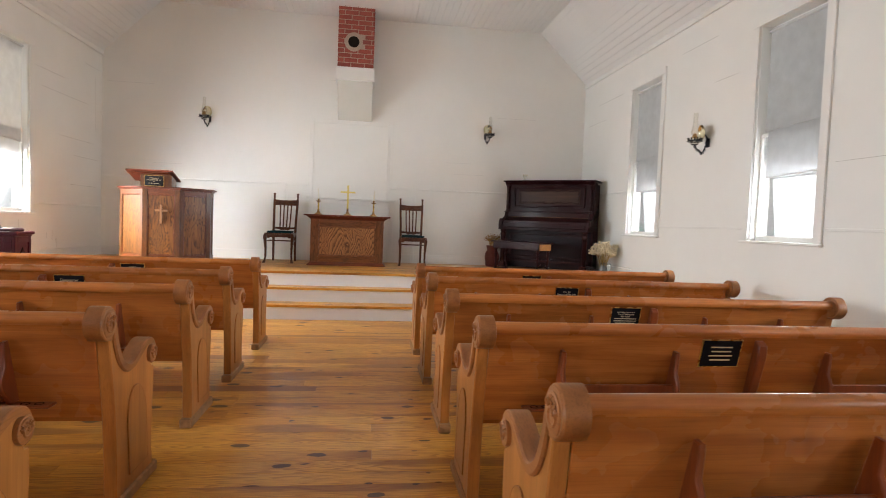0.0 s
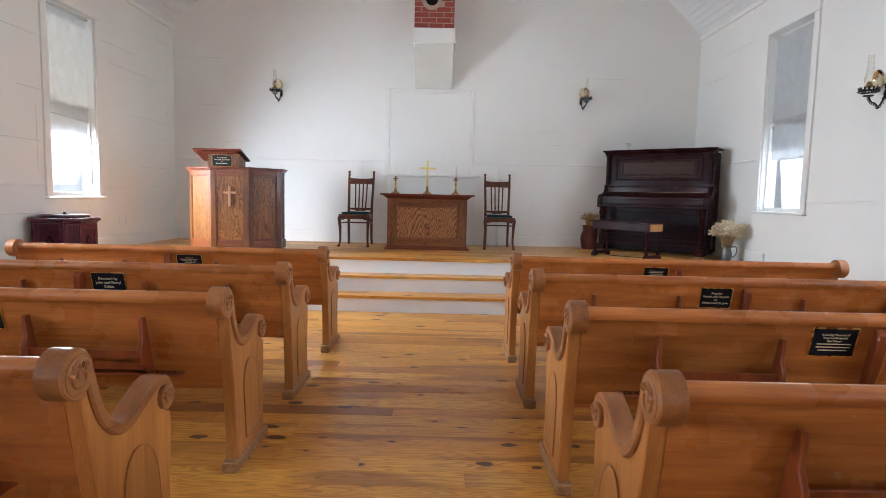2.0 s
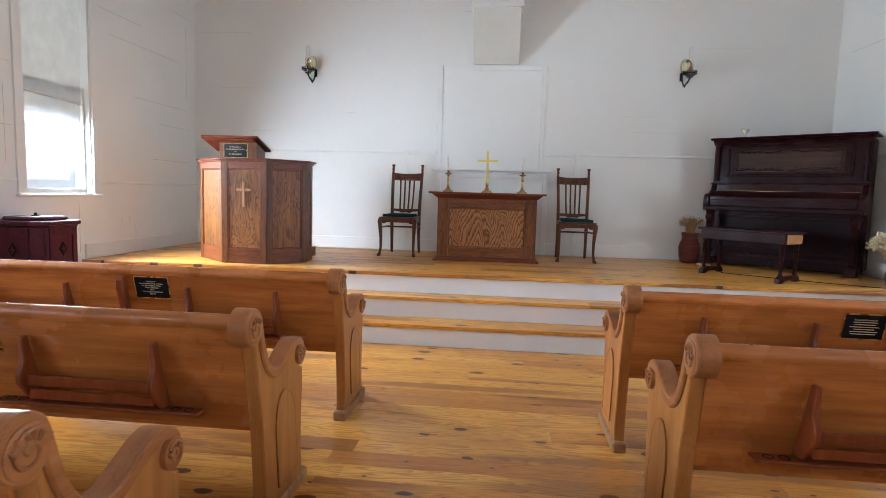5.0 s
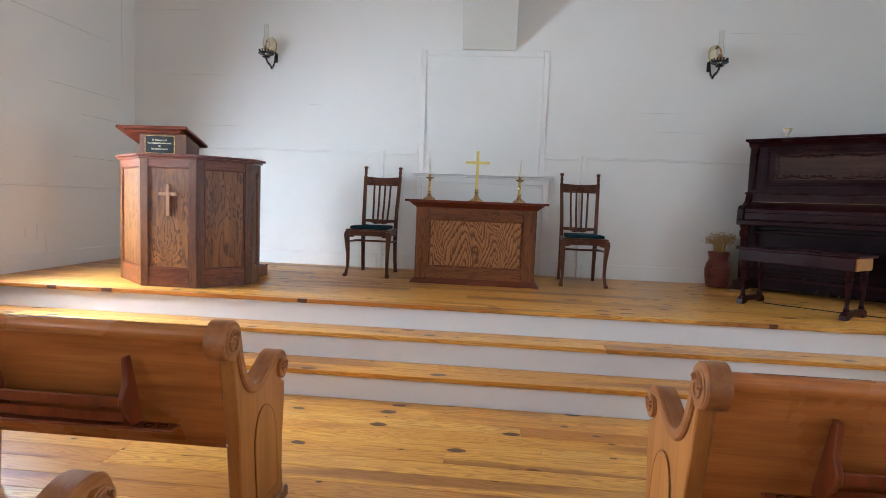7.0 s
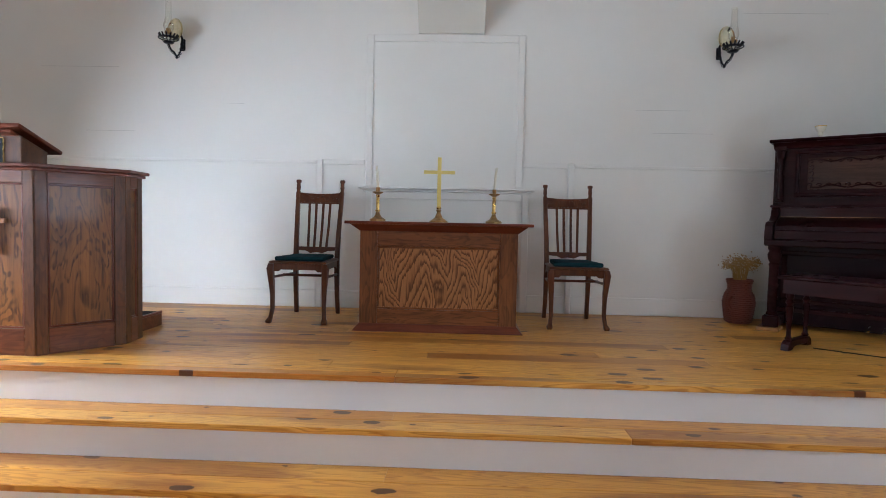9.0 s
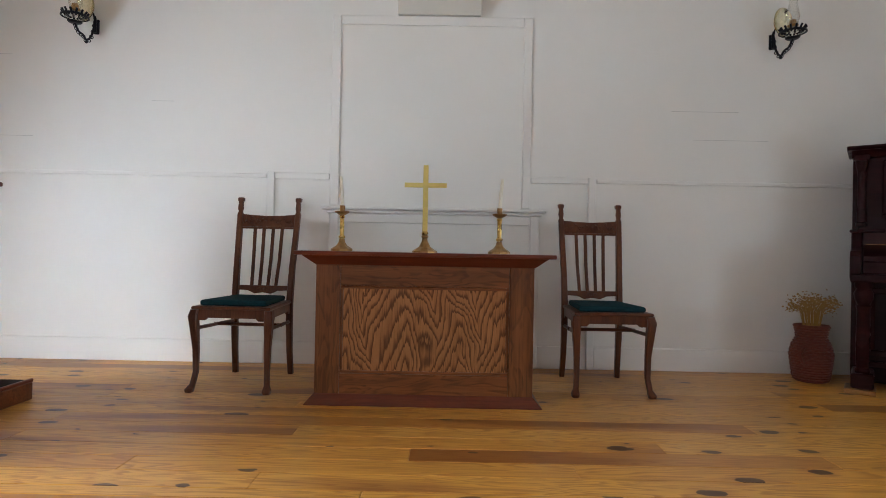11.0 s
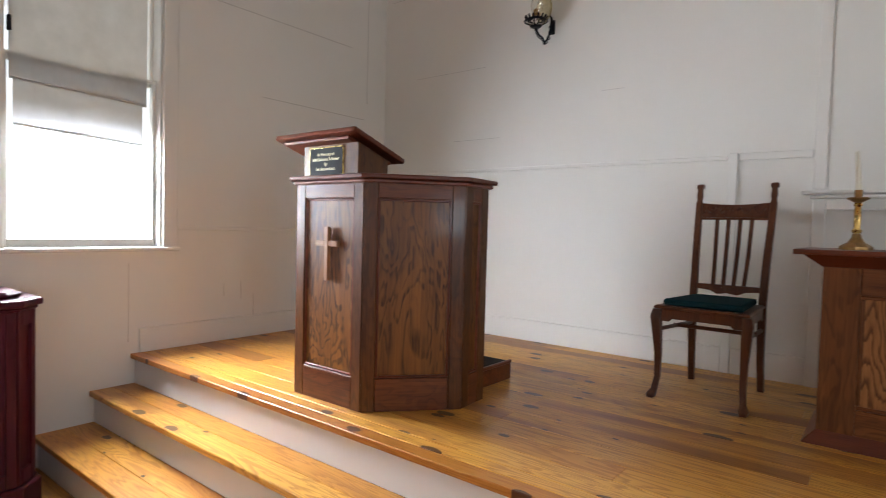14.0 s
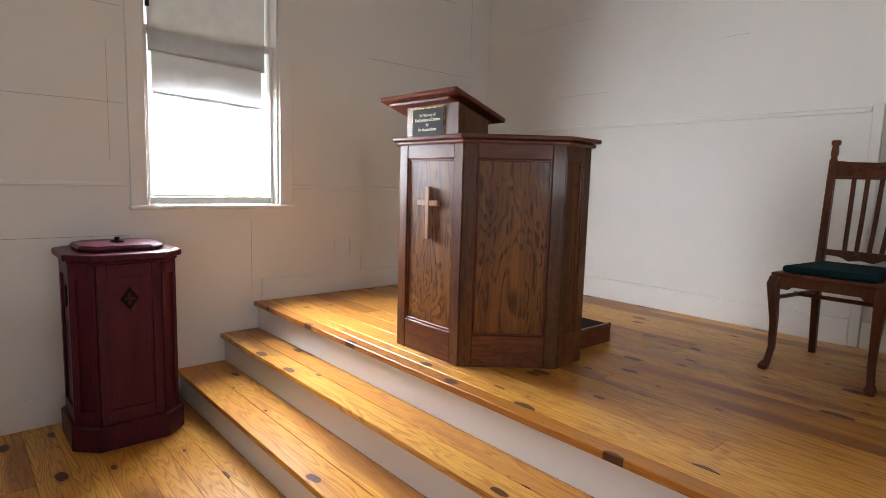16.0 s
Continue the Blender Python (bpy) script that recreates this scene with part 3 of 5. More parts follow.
CAS = 0.09
for nm, xin, out, wins in (("west", WL, -1, LEFT_WINDOWS), ("east", WR, 1, RIGHT_WINDOWS)):
    edges = [WF] + [v for a, b in sorted(wins) for v in (a - CAS, b + CAS)] + [WB - 0.002]
    spans = [(edges[i], edges[i + 1]) for i in range(0, len(edges), 2)]
    run_y("trim_rail_" + nm, "thin white painted chair rail along the wall", xin, out, spans if nm == "west" else spans[:-1], 1.30, 1.325, 0.014)
    run_y("trim_cornice_" + nm, "white painted moulding under the ceiling slope", xin, out, [(WF, WB - 0.002)], EAVE - 0.07, EAVE - 0.004, 0.022)
    run_y("baseboard_" + nm, "white painted baseboard on the floor", xin, out, [(WF, RISER_Y[0] - 0.03)], 0.0, 0.165, 0.018)
    run_y("baseboard_platform_" + nm, "white painted baseboard on the platform", xin, out, [(RISER_Y[2] + 0.02, WB - 0.002)], PLAT, PLAT + 0.15, 0.018)

run_y("trim_rail_high_east", "thin white painted rail beside the altar wall", WR, 1, [(RIGHT_WINDOWS[0][1] + CAS, WB - 0.002)], 1.80, 1.825, 0.014)

# altar wall: rails, pilasters, blind panel and shelf
def wall_strip(name, label, x0, x1, z0, z1, proud, bev=0.004):
    return tagged(part(name, box(x0, x1, WB - proud, WB + 0.002, z0, z1, bev), TRIM_PAINT), label, "trim", kind="structure")


wall_strip("trim_rail_north_a", "thin white painted rail on the altar wall", WL, -0.16, 1.795, 1.822, 0.014)
wall_strip("trim_rail_north_b", "thin white painted rail on the altar wall", 2.055, WR, 1.795, 1.822, 0.014)
wall_strip("trim_pilaster_a", "flat white painted pilaster strip", -0.155, -0.105, PLAT, 1.835, 0.022)
wall_strip("trim_pilaster_b", "flat white painted pilaster strip", 2.0, 2.05, PLAT, 1.835, 0.022)
wall_strip("trim_head_a", "white painted head strip beside the panel", -0.103, 0.262, 1.79, 1.832, 0.018)
wall_strip("trim_head_b", "white painted head strip beside the panel", 1.612, 1.998, 1.79, 1.832, 0.018)
wall_strip("trim_panel_side_a", "white painted frame of a blind panel", 0.265, 0.325, 1.62, 2.9, 0.011)
wall_strip("trim_panel_side_b", "white painted frame of a blind panel", 1.555, 1.612, 1.62, 2.9, 0.011)
wall_strip("trim_panel_head", "white painted frame head of a blind panel", 0.327, 1.553, 2.838, 2.9, 0.011)
wall_strip("trim_mantel_leg_a", "white painted mantel side on the altar wall", 0.268, 0.328, PLAT, 1.565, 0.030)
wall_strip("trim_mantel_leg_b", "white painted mantel side on the altar wall", 1.612, 1.672, PLAT, 1.565, 0.030)
wall_strip("trim_mantel_head", "white painted mantel head on the altar wall", 0.330, 1.610, 1.505, 1.565, 0.028)
wall_strip("trim_mantel_shelf", "narrow white painted mantel shelf", 0.22, 1.715, 1.587, 1.606, 0.085, 0.006)
wall_strip("trim_mantel_bed", "moulding under the mantel shelf", 0.25, 1.69, 1.566, 1.586, 0.050, 0.006)
for i, (a, b) in enumerate(((WL, -0.157), (-0.103, 0.266), (1.674, 1.998), (2.052, WR))):
    wall_strip("baseboard_north_%s" % "abcd"[i], "white painted baseboard on the platform", a, b, PLAT, PLAT + 0.15, 0.016)

# open joints between the wall boards
CRACKS_L = [(8.33, 9.05, 3.06), (8.5, 9.75, 2.83), (9.2, 9.95, 1.60), (9.6, 10.05, 3.42), (6.6, 7.26, 2.82), (6.5, 7.28, 1.76), (6.95, 7.27, 2.28), (8.9, 9.9, 2.26), (9.3, 10.0, 2.02), (6.7, 7.28, 1.02)]
CRACKS_R = [(8.6, 9.5, 3.28), (6.3, 7.0, 3.4), (4.1, 4.6, 1.86), (9.2, 9.9, 3.0), (5.9, 6.3, 2.9)]
for nm, xin, sgn, rows in (("west", WL, 1, CRACKS_L), ("east", WR, -1, CRACKS_R)):
    bm = B()
    for a, b, z in rows:
        xs = sorted((xin - 0.002 * sgn, xin + 0.0015 * sgn))
        box(xs[0], xs[1], a, b, z, z + 0.0026, bm=bm)
    if nm == "west":
        for y, z0, z1 in ((9.93, 2.4, 3.3), (7.2, 1.45, 2.1), (8.62, 0.85, 0.93), (8.75, 0.82, 0.95), (8.85, 0.62, 0.85), (8.0, 0.62, 1.1)):
            box(xin - 0.002, xin + 0.0012, y, y + 0.002, z0, z1, bm=bm)
    tagged(part("wall_joint_" + nm, bm, DARK_GAP), "fine dark open joints between wall boards", "joint", kind="structure")
bm = B()
for a, b, z in ((-2.6, -1.9, 2.6), (-2.2, -1.75, 2.05), (-0.95, -0.8, 2.3), (2.55, 3.0, 2.29), (2.7, 3.2, 2.1), (3.4, 4.1, 3.1), (-2.9, -2.2, 3.3)):
    box(a, b, WB - 0.0012, WB + 0.002, z, z + 0.003, bm=bm)
box(0.56, 0.66, WB - 0.0012, WB + 0.002, 3.55, 3.553, bm=bm)
tagged(part("wall_joint_north", bm, plain("faint_joint", (0.62, 0.60, 0.57), 0.9)), "faint joints between altar wall boards", "joint", kind="structure")


# ---- windows ----
def window(name, xin, out, y0, y1, first, shade):
    """A tall double-hung sash window in its opening, with casing and sill."""
    th = thing(name, "tall white double-hung sash window with roller blinds", "window", kind="structure")
    def bx(nm, a, b, ya, yb, za, zb, mat=TRIM_PAINT, bev=0.003, parent=th):
        xs = sorted((xin + out * a, xin + out * b))
        return part(nm, box(xs[0], xs[1], ya, yb, za, zb, bev), mat, parent)
    bx("casing", -0.022, 0.0, y0 - CAS, y0 - 0.001, SILL - 0.02, HEAD + 0.001)
    bx("casing", -0.022, 0.0, y1 + 0.001, y1 + CAS, SILL - 0.02, HEAD + 0.001)
    bx("casing", -0.024, 0.0, y0 - CAS, y1 + CAS, HEAD + 0.003, HEAD + 0.10)
    bx("window_sill", -0.045, 0.09, y0 - CAS - 0.01, y1 + CAS + 0.01, SILL - 0.022, SILL + 0.004, bev=0.006)
    jam = 0.02
    bx("jamb", 0.002, 0.16, y0, y0 + 0.012, SILL + 0.005, HEAD)
    bx("jamb", 0.002, 0.16, y1 - 0.012, y1, SILL + 0.005, HEAD)
    mid = (SILL + HEAD) / 2 - 0.02
    for nm, off, z0, z1 in (("lower_sash", 0.055, SILL + 0.006, mid + 0.02), ("upper_sash", 0.10, mid - 0.02, HEAD - 0.004)):
        bm = B()
        xs = sorted((xin + out * off, xin + out * (off + 0.035)))
        ya, yb = y0 + 0.014, y1 - 0.014
        box(xs[0], xs[1], ya, ya + jam, z0, z1, 0.003, bm=bm)
        box(xs[0], xs[1], yb - jam, yb, z0, z1, 0.003, bm=bm)
        box(xs[0] + 0.001, xs[1] - 0.001, ya + jam, yb - jam, z0, z0 + 0.045, 0.003, bm=bm)
        box(xs[0] + 0.001, xs[1] - 0.001, ya + jam, yb - jam, z1 - 0.024, z1, 0.003, bm=bm)
        sash = part(nm, bm, TRIM_PAINT, th)
        xm = xin + out * (off + 0.018)
        pane = part("pane", box(xm - 0.002, xm + 0.002, ya + jam, yb - jam, z0 + 0.045, z1 - 0.024), CLEAR, sash)
        pane.visible_shadow = False
    lock = bx("sash_lock", 0.03, 0.055, y0 + 0.03, y0 + 0.05, 2.32, 2.40, IRON)
    # roller blinds: the inner one hangs to mid height, the outer one a little lower
    ga, gb, zb1, zb2, tilt, z_top = shade
    for nm, off, za, zb, c in (("inner_blind", 0.035, zb1, z_top, 0.0), ("outer_blind", 0.046, zb2, zb1 + 0.03, 0.02)):
        bm = B()
        rows = 7
        va, vb = [], []
        for i in range(rows + 1):
            y = y0 + ga + c + (y1 - gb - y0 - ga - 2 * c) * i / rows
            x = xin + out * (off + 0.006 * math.sin(i * 1.1))
            dz = tilt * (i / rows - 0.5)
            va.append(bm.verts.new((x, y, za + dz)))
            vb.append(bm.verts.new((x, y, zb)))
        for i in range(rows):
            bm.faces.new((va[i], va[i + 1], vb[i + 1], vb[i]))
        bmesh.ops.solidify(bm, geom=list(bm.faces), thickness=0.003)
        bl = part("roller_blind", bm, CLOTH if nm == "inner_blind" else OUTER_CLOTH, th, "pale grey roller blind, half drawn")
        part("hem_bar", tube([(xin + out * off, y0 + ga + c + 0.01, za + 0.012 - tilt / 2), (xin + out * off, y1 - gb - c - 0.01, za + 0.012 + tilt / 2)], 0.006, 6), CLOTH, bl)
    roll = part("blind_roller", tube([(xin + out * 0.035, y0 + ga - 0.01, z_top + 0.005), (xin + out * 0.035, y1 - gb + 0.01, z_top + 0.005)], 0.016, 10), CLOTH, th)
    # the sky's light, falling in steeply below the blinds and faintly through them
    for z0, z1, power, tilt_down, wide in ((SILL + 0.03, zb2 - 0.01, first, 26.0 if first > 500 else 18.0 if out < 0 else 6.0, 172.0), (zb2 + 0.02, HEAD - 0.02, BLIND_POWER, 4.0, 176.0)):
        la = bpy.data.lights.new("window_sky", "AREA")
        la.shape = "RECTANGLE"
        la.size, la.size_y = (y1 - y0) + (0.30 if out < 0 else 0.02), z1 - z0
        la.energy = power * la.size * la.size_y
        la.color, la.spread = (0.89, 0.945, 1.0), radians(wide)
        lo = new("window_sky", la)
        far, fall = 0.25, math.tan(radians(tilt_down))
        eye = Vector((xin + out * far, (y0 + y1) / 2, (z0 + z1) / 2 + fall * (far - 0.09)))
        lo.matrix_world = look(eye, eye + Vector((-out, 0, -fall)))


BLIND_POWER = 3.0
for i, (a, b) in enumerate(LEFT_WINDOWS):
    window("window_%d" % (i + 1), WL, -1, a, b, (660.0, 165.0, 165.0, 165.0)[i], (0.035, 0.075, 2.06, 1.82, -0.03, HEAD - 0.045))
for i, (a, b) in enumerate(RIGHT_WINDOWS):
    window("window_%d" % (i + 5), WR, 1, a, b, (80.0, 140.0, 150.0, 150.0)[i], (0.02, 0.10, 2.24, 1.80, -0.02, HEAD - 0.075))

# ---- steps and platform ----
for i, y in enumerate(RISER_Y):
    z = RISE * (i + 1)
    part_y1 = RISER_Y[i + 1] if i < 2 else RISER_Y[2] + 0.1
    tagged(part("step_riser_%s" % "abc"[i], box(WL, WR, y, y + 0.025, RISE * i, z - 0.03), RISER_PAINT), "white painted step riser below the platform", "riser", kind="structure")
tagged(part("platform_base", box(WL, WR, RISER_Y[2] + 0.03, WB, 0.0, PLAT - 0.035), MATT_BLACK), "hidden base of the raised platform", "platform", kind="structure")
bm = B()
box(WL, WR, RISER_Y[0] + 0.03, RISER_Y[1], 0, RISE - 0.032, bm=bm)
box(WL, WR, RISER_Y[1] + 0.03, RISER_Y[2], 0, 2 * RISE - 0.032, bm=bm)
tagged(part("step_core", bm, MATT_BLACK), "hidden core of the steps", "step", kind="structure")
tagged(part("subfloor", box(WL - 0.1, WR + 0.1, WF - 0.1, RISER_Y[0] + 0.02, -0.12, -0.024), MATT_BLACK), "dark subfloor under the planks", "floor", kind="structure")
# ---- pews ----
TOP_LINE = spline([(0.040, 0.752), (-0.004, 0.760), (-0.042, 0.793), (-0.047, 0.838), (-0.018, 0.876), (0.022, 0.882), (0.060, 0.858), (0.078, 0.805), (0.102, 0.733), (0.148, 0.655), (0.215, 0.61), (0.285, 0.612), (0.36, 0.648), (0.44, 0.686), (0.51, 0.697), (0.568, 0.678), (0.592, 0.635), (0.582, 0.592), (0.555, 0.573)], 4)
SHRINK = 0.82


def end_point(u, v):
    """Draws the front of the end in towards the back and lets the front scroll down a little."""
    low = 0.024 * min(1.0, max(0.0, (u - 0.20) / 0.22)) * min(1.0, max(0.0, (v - 0.45) / 0.1))
    return (0.08 + (u - 0.08) * SHRINK if u > 0.08 else u, v - low)


TOP_LINE = [Vector(end_point(p.x, p.y - 0.014 * min(1.0, max(0.0, (p.y - 0.5) / 0.3)))) for p in TOP_LINE]
END_OUT = [end_point(*q) for q in ((0.135, 0.0), (0.130, 0.2), (0.10, 0.44), (0.055, 0.66))] + [tuple(p) for p in TOP_LINE] + [end_point(*q) for q in ((0.572, 0.552), (0.602, 0.545), (0.605, 0.44), (0.588, 0.3), (0.585, 0.16), (0.60, 0.08), (0.61, 0.0))]
SCROLLS = ((0.014, 0.802, 0.054), (0.4635, 0.590, 0.044))
PEW_LEN = 2.47


def pew_end(parent, x, side):
    """The carved end: body, cap with two scrolls, arched panel and shoe. side: +1 faces +x."""
    def at(u, v, w):
        return Vector((x + side * w, u, v))
    end = part("pew_end", prism(END_OUT, 0.052, lambda u, v, w: at(u, v, w - 0.052), 0.006), PEW_Z, parent, smooth=True)
    # cap that follows the top line and stands proud of the face
    bm = B()
    n = len(TOP_LINE)
    rings = []
    for i, p in enumerate(TOP_LINE):
        d = (TOP_LINE[min(i + 1, n - 1)] - TOP_LINE[max(i - 1, 0)]).normalized()
        nrm = Vector((-d.y, d.x))
        deep = 0.03
        o, q = p + nrm * 0.006, p - nrm * deep
        c = [(o, -0.056), (o, 0.006), (p + nrm * 0.001, 0.012), (q + nrm * 0.006, 0.012), (q, 0.006), (q, -0.056)]
        rings.append([bm.verts.new(at(k.x, k.y, w)) for k, w in c])
    for a, b in zip(rings, rings[1:]):
        for k in range(6):
            bm.faces.new((a[k], a[(k + 1) % 6], b[(k + 1) % 6], b[k]))
    bm.faces.new(rings[0][::-1])
    bm.faces.new(rings[-1])
    for cy, cz, r in SCROLLS:
        prism([(cy + r * math.cos(k * math.pi / 13), cz + r * math.sin(k * math.pi / 13)) for k in range(26)], 0.080, lambda u, v, w: at(u, v, w - 0.064), 0.007, bm=bm, seg=2)
    cap = part("scroll_cap", bm, PEW_CAP, end, "worn carved scroll cap", True)
    # carved spiral and leaves on both scrolls
    for (cy, cz, rim), turn in zip(SCROLLS, (1, -1)):
        r = rim - 0.010
        pts = [at(cy + turn * r * (1 - k / 26) * math.cos(k * 0.42 + 0.6), cz + r * (1 - k / 26) * math.sin(k * 0.42 + 0.6), 0.0165) for k in range(24)]
        spiral = part("carved_spiral", tube(pts, [0.006 * (1 - 0.4 * k / 24) for k in range(24)], 6), PEW_CAP, end, smooth=True)
        for k in range(5):
            a = 0.5 + k * 0.55
            part("carved_leaf", tube([at(cy + r * 0.55 * math.cos(a), cz + r * 0.55 * math.sin(a), 0.0165), at(cy + r * 0.85 * math.cos(a + 0.25), cz + r * 0.85 * math.sin(a + 0.25), 0.0185), at(cy + r * 1.02 * math.cos(a + 0.1), cz + r * 1.02 * math.sin(a + 0.1), 0.0155)], [0.004, 0.008, 0.002], 6), PEW_CAP, end, smooth=True)
    # raised pointed-arch panel with a bead
    arch = [(0.265, 0.11), (0.505, 0.11)] + [(0.505 - 0.12 * (1 - math.cos(k * math.pi / 2 / 7)), 0.33 + 0.165 * math.sin(k * math.pi / 2 / 7)) for k in range(8)] + [(0.265 + 0.12 * (1 - math.cos(k * math.pi / 2 / 7)), 0.33 + 0.165 * math.sin(k * math.pi / 2 / 7)) for k in range(6, -1, -1)]
    shift = [end_point(u - 0.055 * (v - 0.1) / 0.4 + 0.015, v) for u, v in arch]
    part("arched_panel", prism(shift, 0.005, lambda u, v, w: at(u, v, w + 0.0005), 0.004), PEW_Z, end)
    loop = [at(u, v, 0.003) for u, v in shift]
    part("panel_bead", tube(loop + [loop[0]], 0.0035, 5), PEW_CAP, end)
    part("shoe", box(*sorted((x - side * 0.06, x + side * 0.012)), 0.092, 0.545, 0.0, 0.055, 0.008), PEW_SHOE, end, "scuffed brown wooden shoe")
    return end


def book_rack(parent, xa, xb):
    """Two shaped brackets with two rails and a shelf with cup holes at each end."""
    def yb(z):
        return 0.115 - 0.125 * (z - 0.42) / 0.44
    rack = part("book_rack", box(xa - 0.15, xb + 0.15, yb(0.475) - 0.075, yb(0.475) - 0.012, 0.468, 0.480, 0.004), PEW_DARK, parent, "dark varnished hymn book rack")
    for x in (xa, xb):
        prof = [(yb(0.735), 0.735), (yb(0.73) - 0.03, 0.732), (yb(0.70) - 0.04, 0.705), (yb(0.64) - 0.05, 0.64), (yb(0.595) - 0.085, 0.598), (yb(0.57) - 0.09, 0.565), (yb(0.49) - 0.05, 0.482), (yb(0.48), 0.482)]
        part("bracket", prism(prof, 0.02, lambda u, v, w, x=x: Vector((x - 0.01 + w, u - 0.004, v)), 0.004), PEW_DARK, rack, smooth=True)
    for z0, z1 in ((0.555, 0.592), (0.500, 0.535)):
        yc = yb((z0 + z1) / 2) - 0.068
        part("rail", box(xa + 0.011, xb - 0.011, yc - 0.006, yc + 0.006, z0, z1, 0.003), PEW_DARK, rack)
    # thin black rings mark the cup holes, nothing is bored
    for x in (xa - 0.10, xa - 0.05, xb + 0.05, xb + 0.10):
        part("cup_hole", lathe([(0.017, 0.4803), (0.017, 0.4812), (0.0135, 0.4812), (0.0135, 0.4803)], 14, (x, yb(0.475) - 0.043, 0), caps=False), MATT_BLACK, rack)


def pew(side):
    """A long pew facing +y; x runs from 0 at the aisle end to side * length."""
    th = thing("pew", "long honey-varnished oak pew with carved scroll ends", "pew", group="rows of pews")
    xs = sorted((side * 0.05, side * (PEW_LEN - 0.05)))
    back = [(0.142, 0.405), (0.118, 0.405), (0.012, 0.812), (0.036, 0.82)]
    part("backrest", prism(back, xs[1] - xs[0], lambda u, v, w: Vector((xs[0] + w, u, v)), 0.003), PEW_X, th)
    cap = [(-0.006, 0.800), (-0.014, 0.812), (-0.015, 0.828), (-0.008, 0.842), (0.006, 0.850), (0.022, 0.849), (0.034, 0.841), (0.040, 0.828), (0.039, 0.812), (0.034, 0.804)]
    part("top_rail", prism(cap, xs[1] - xs[0] - 0.004, lambda u, v, w: Vector((xs[0] + 0.002 + w, u, v)), 0.003), PEW_X, th, "rounded, light-worn top rail", True)
    seat = [(0.13, 0.415), (0.462, 0.440), (0.480, 0.428), (0.476, 0.41), (0.13, 0.385)]
    part("seat", prism(seat, xs[1] - xs[0], lambda u, v, w: Vector((xs[0] + w, u, v)), 0.004), PEW_X, th)
    pew_end(th, 0.0, -side)
    pew_end(th, side * PEW_LEN, side)
    mid = side * (PEW_LEN / 2 + 0.005)
    batten = [(0.115, 0.405), (0.075, 0.405), (0.045, 0.52), (-0.012, 0.72), (-0.012, 0.765), (0.008, 0.785), (0.02, 0.785)]
    part("centre_batten", prism(batten, 0.045, lambda u, v, w: Vector((mid - 0.022 + w, u - 0.012, v)), 0.006), PEW_DARK, th, "darker red-brown batten", True)
    leg = [(0.42, 0.0), (0.20, 0.0), (0.16, 0.38), (0.44, 0.405)]
    part("centre_support", prism(leg, 0.04, lambda u, v, w: Vector((mid - 0.02 + w, u, v)), 0.003), PEW_Z, th)
    for a, b in ((0.36, 0.86), (1.58, 2.08)):
        book_rack(th, *sorted((side * a, side * b)))
    return th


PLAQUES = {
    (-1, 0): (["In Honor of", "First United Church of Christ", "for the donation of this", "Sacred Structure", "from", "Markham Area Historical", "Society"], 0.205, 0.132),
    (-1, 1): (["Donated by", "John and Sheryl", "Childs"], 0.205, 0.132),
    (-1, 2): (["Dedicated to Kalmon", "John and Lucy Blues", "Dommeyer", "\"Goodness will give", "you Peace\"", "Love you always", "Grandpa John"], 0.205, 0.132),
    (-1, 3): ([None, None, None, None, None], 0.205, 0.132),
    (1, 0): (["In Loving Memory of", None, None, None, None, None, None], 0.19, 0.132),
    (1, 1): (["Pray for", "Martin and Pat John", "by", "Martin and Pat John"], 0.19, 0.132),
    (1, 2): (["In Loving Memory of", "Tom Carlberg and", "Ben Power", None, None, None], 0.19, 0.132),
    (1, 3): ([None, None, None, None], 0.19, 0.132),
}
AISLE_L, AISLE_R = 0.285, 1.735
PEW_Y_L = [5.775, 4.70, 3.755, 2.765, 1.775]
PEW_Y_R = [5.62, 4.65, 3.63, 2.70, 1.72]


def plaque(parent_m, lines, w, h):
    """A black plate with a gilt edge and gilt lettering; unreadable lines are bars."""
    th = thing("plaque", "black memorial plaque with gilt border on a pew back", "plaque", parent_m, "pew plaques")
    part("border", box(-w / 2, w / 2, 0.0005, 0.004, -h / 2, h / 2, 0.001), BRASS, th)
    part("plate", box(-w / 2 + 0.006, w / 2 - 0.006, -0.001, 0.003, -h / 2 + 0.006, h / 2 - 0.006), PLATE, th)
    words = [l if l else "" for l in lines]
    if any(words):
        lettering(words, w * 0.88, h * 0.70, LETTER, th, pose(0, -0.0004, 0))
    n = len(lines)
    step = h * 0.70 / (n + 0.6)
    rng = random.Random(n)
    for i, l in enumerate(lines):
        if l is None:
            z = h * 0.35 - step * (i + 0.8)
            ww = w * rng.uniform(0.45, 0.8)
            part("text_bar", box(-ww / 2, ww / 2, -0.002, -0.0008, z - step * 0.15, z + step * 0.15), LETTER, th)


masters = {-1: pew(-1), 1: pew(1)}
for side, xa, rows in ((-1, AISLE_L, PEW_Y_L), (1, AISLE_R, PEW_Y_R)):
    for i, y in enumerate(rows):
        m = pose(xa, y, 0)
        if i == 0:
            masters[side].matrix_world = m
        else:
            copy_thing(masters[side], m)
        if (side, i) in PLAQUES:
            lines, w, h = PLAQUES[(side, i)]
            z = 0.722
            tilt = math.degrees(math.atan2(0.110, 0.427))
            yy = y + 0.118 - 0.110 * (z - 0.405) / 0.427
            plaque(pose(xa + side * (PEW_LEN / 2 - 0.155), yy - 0.0055, z, tilt), lines, w, h)
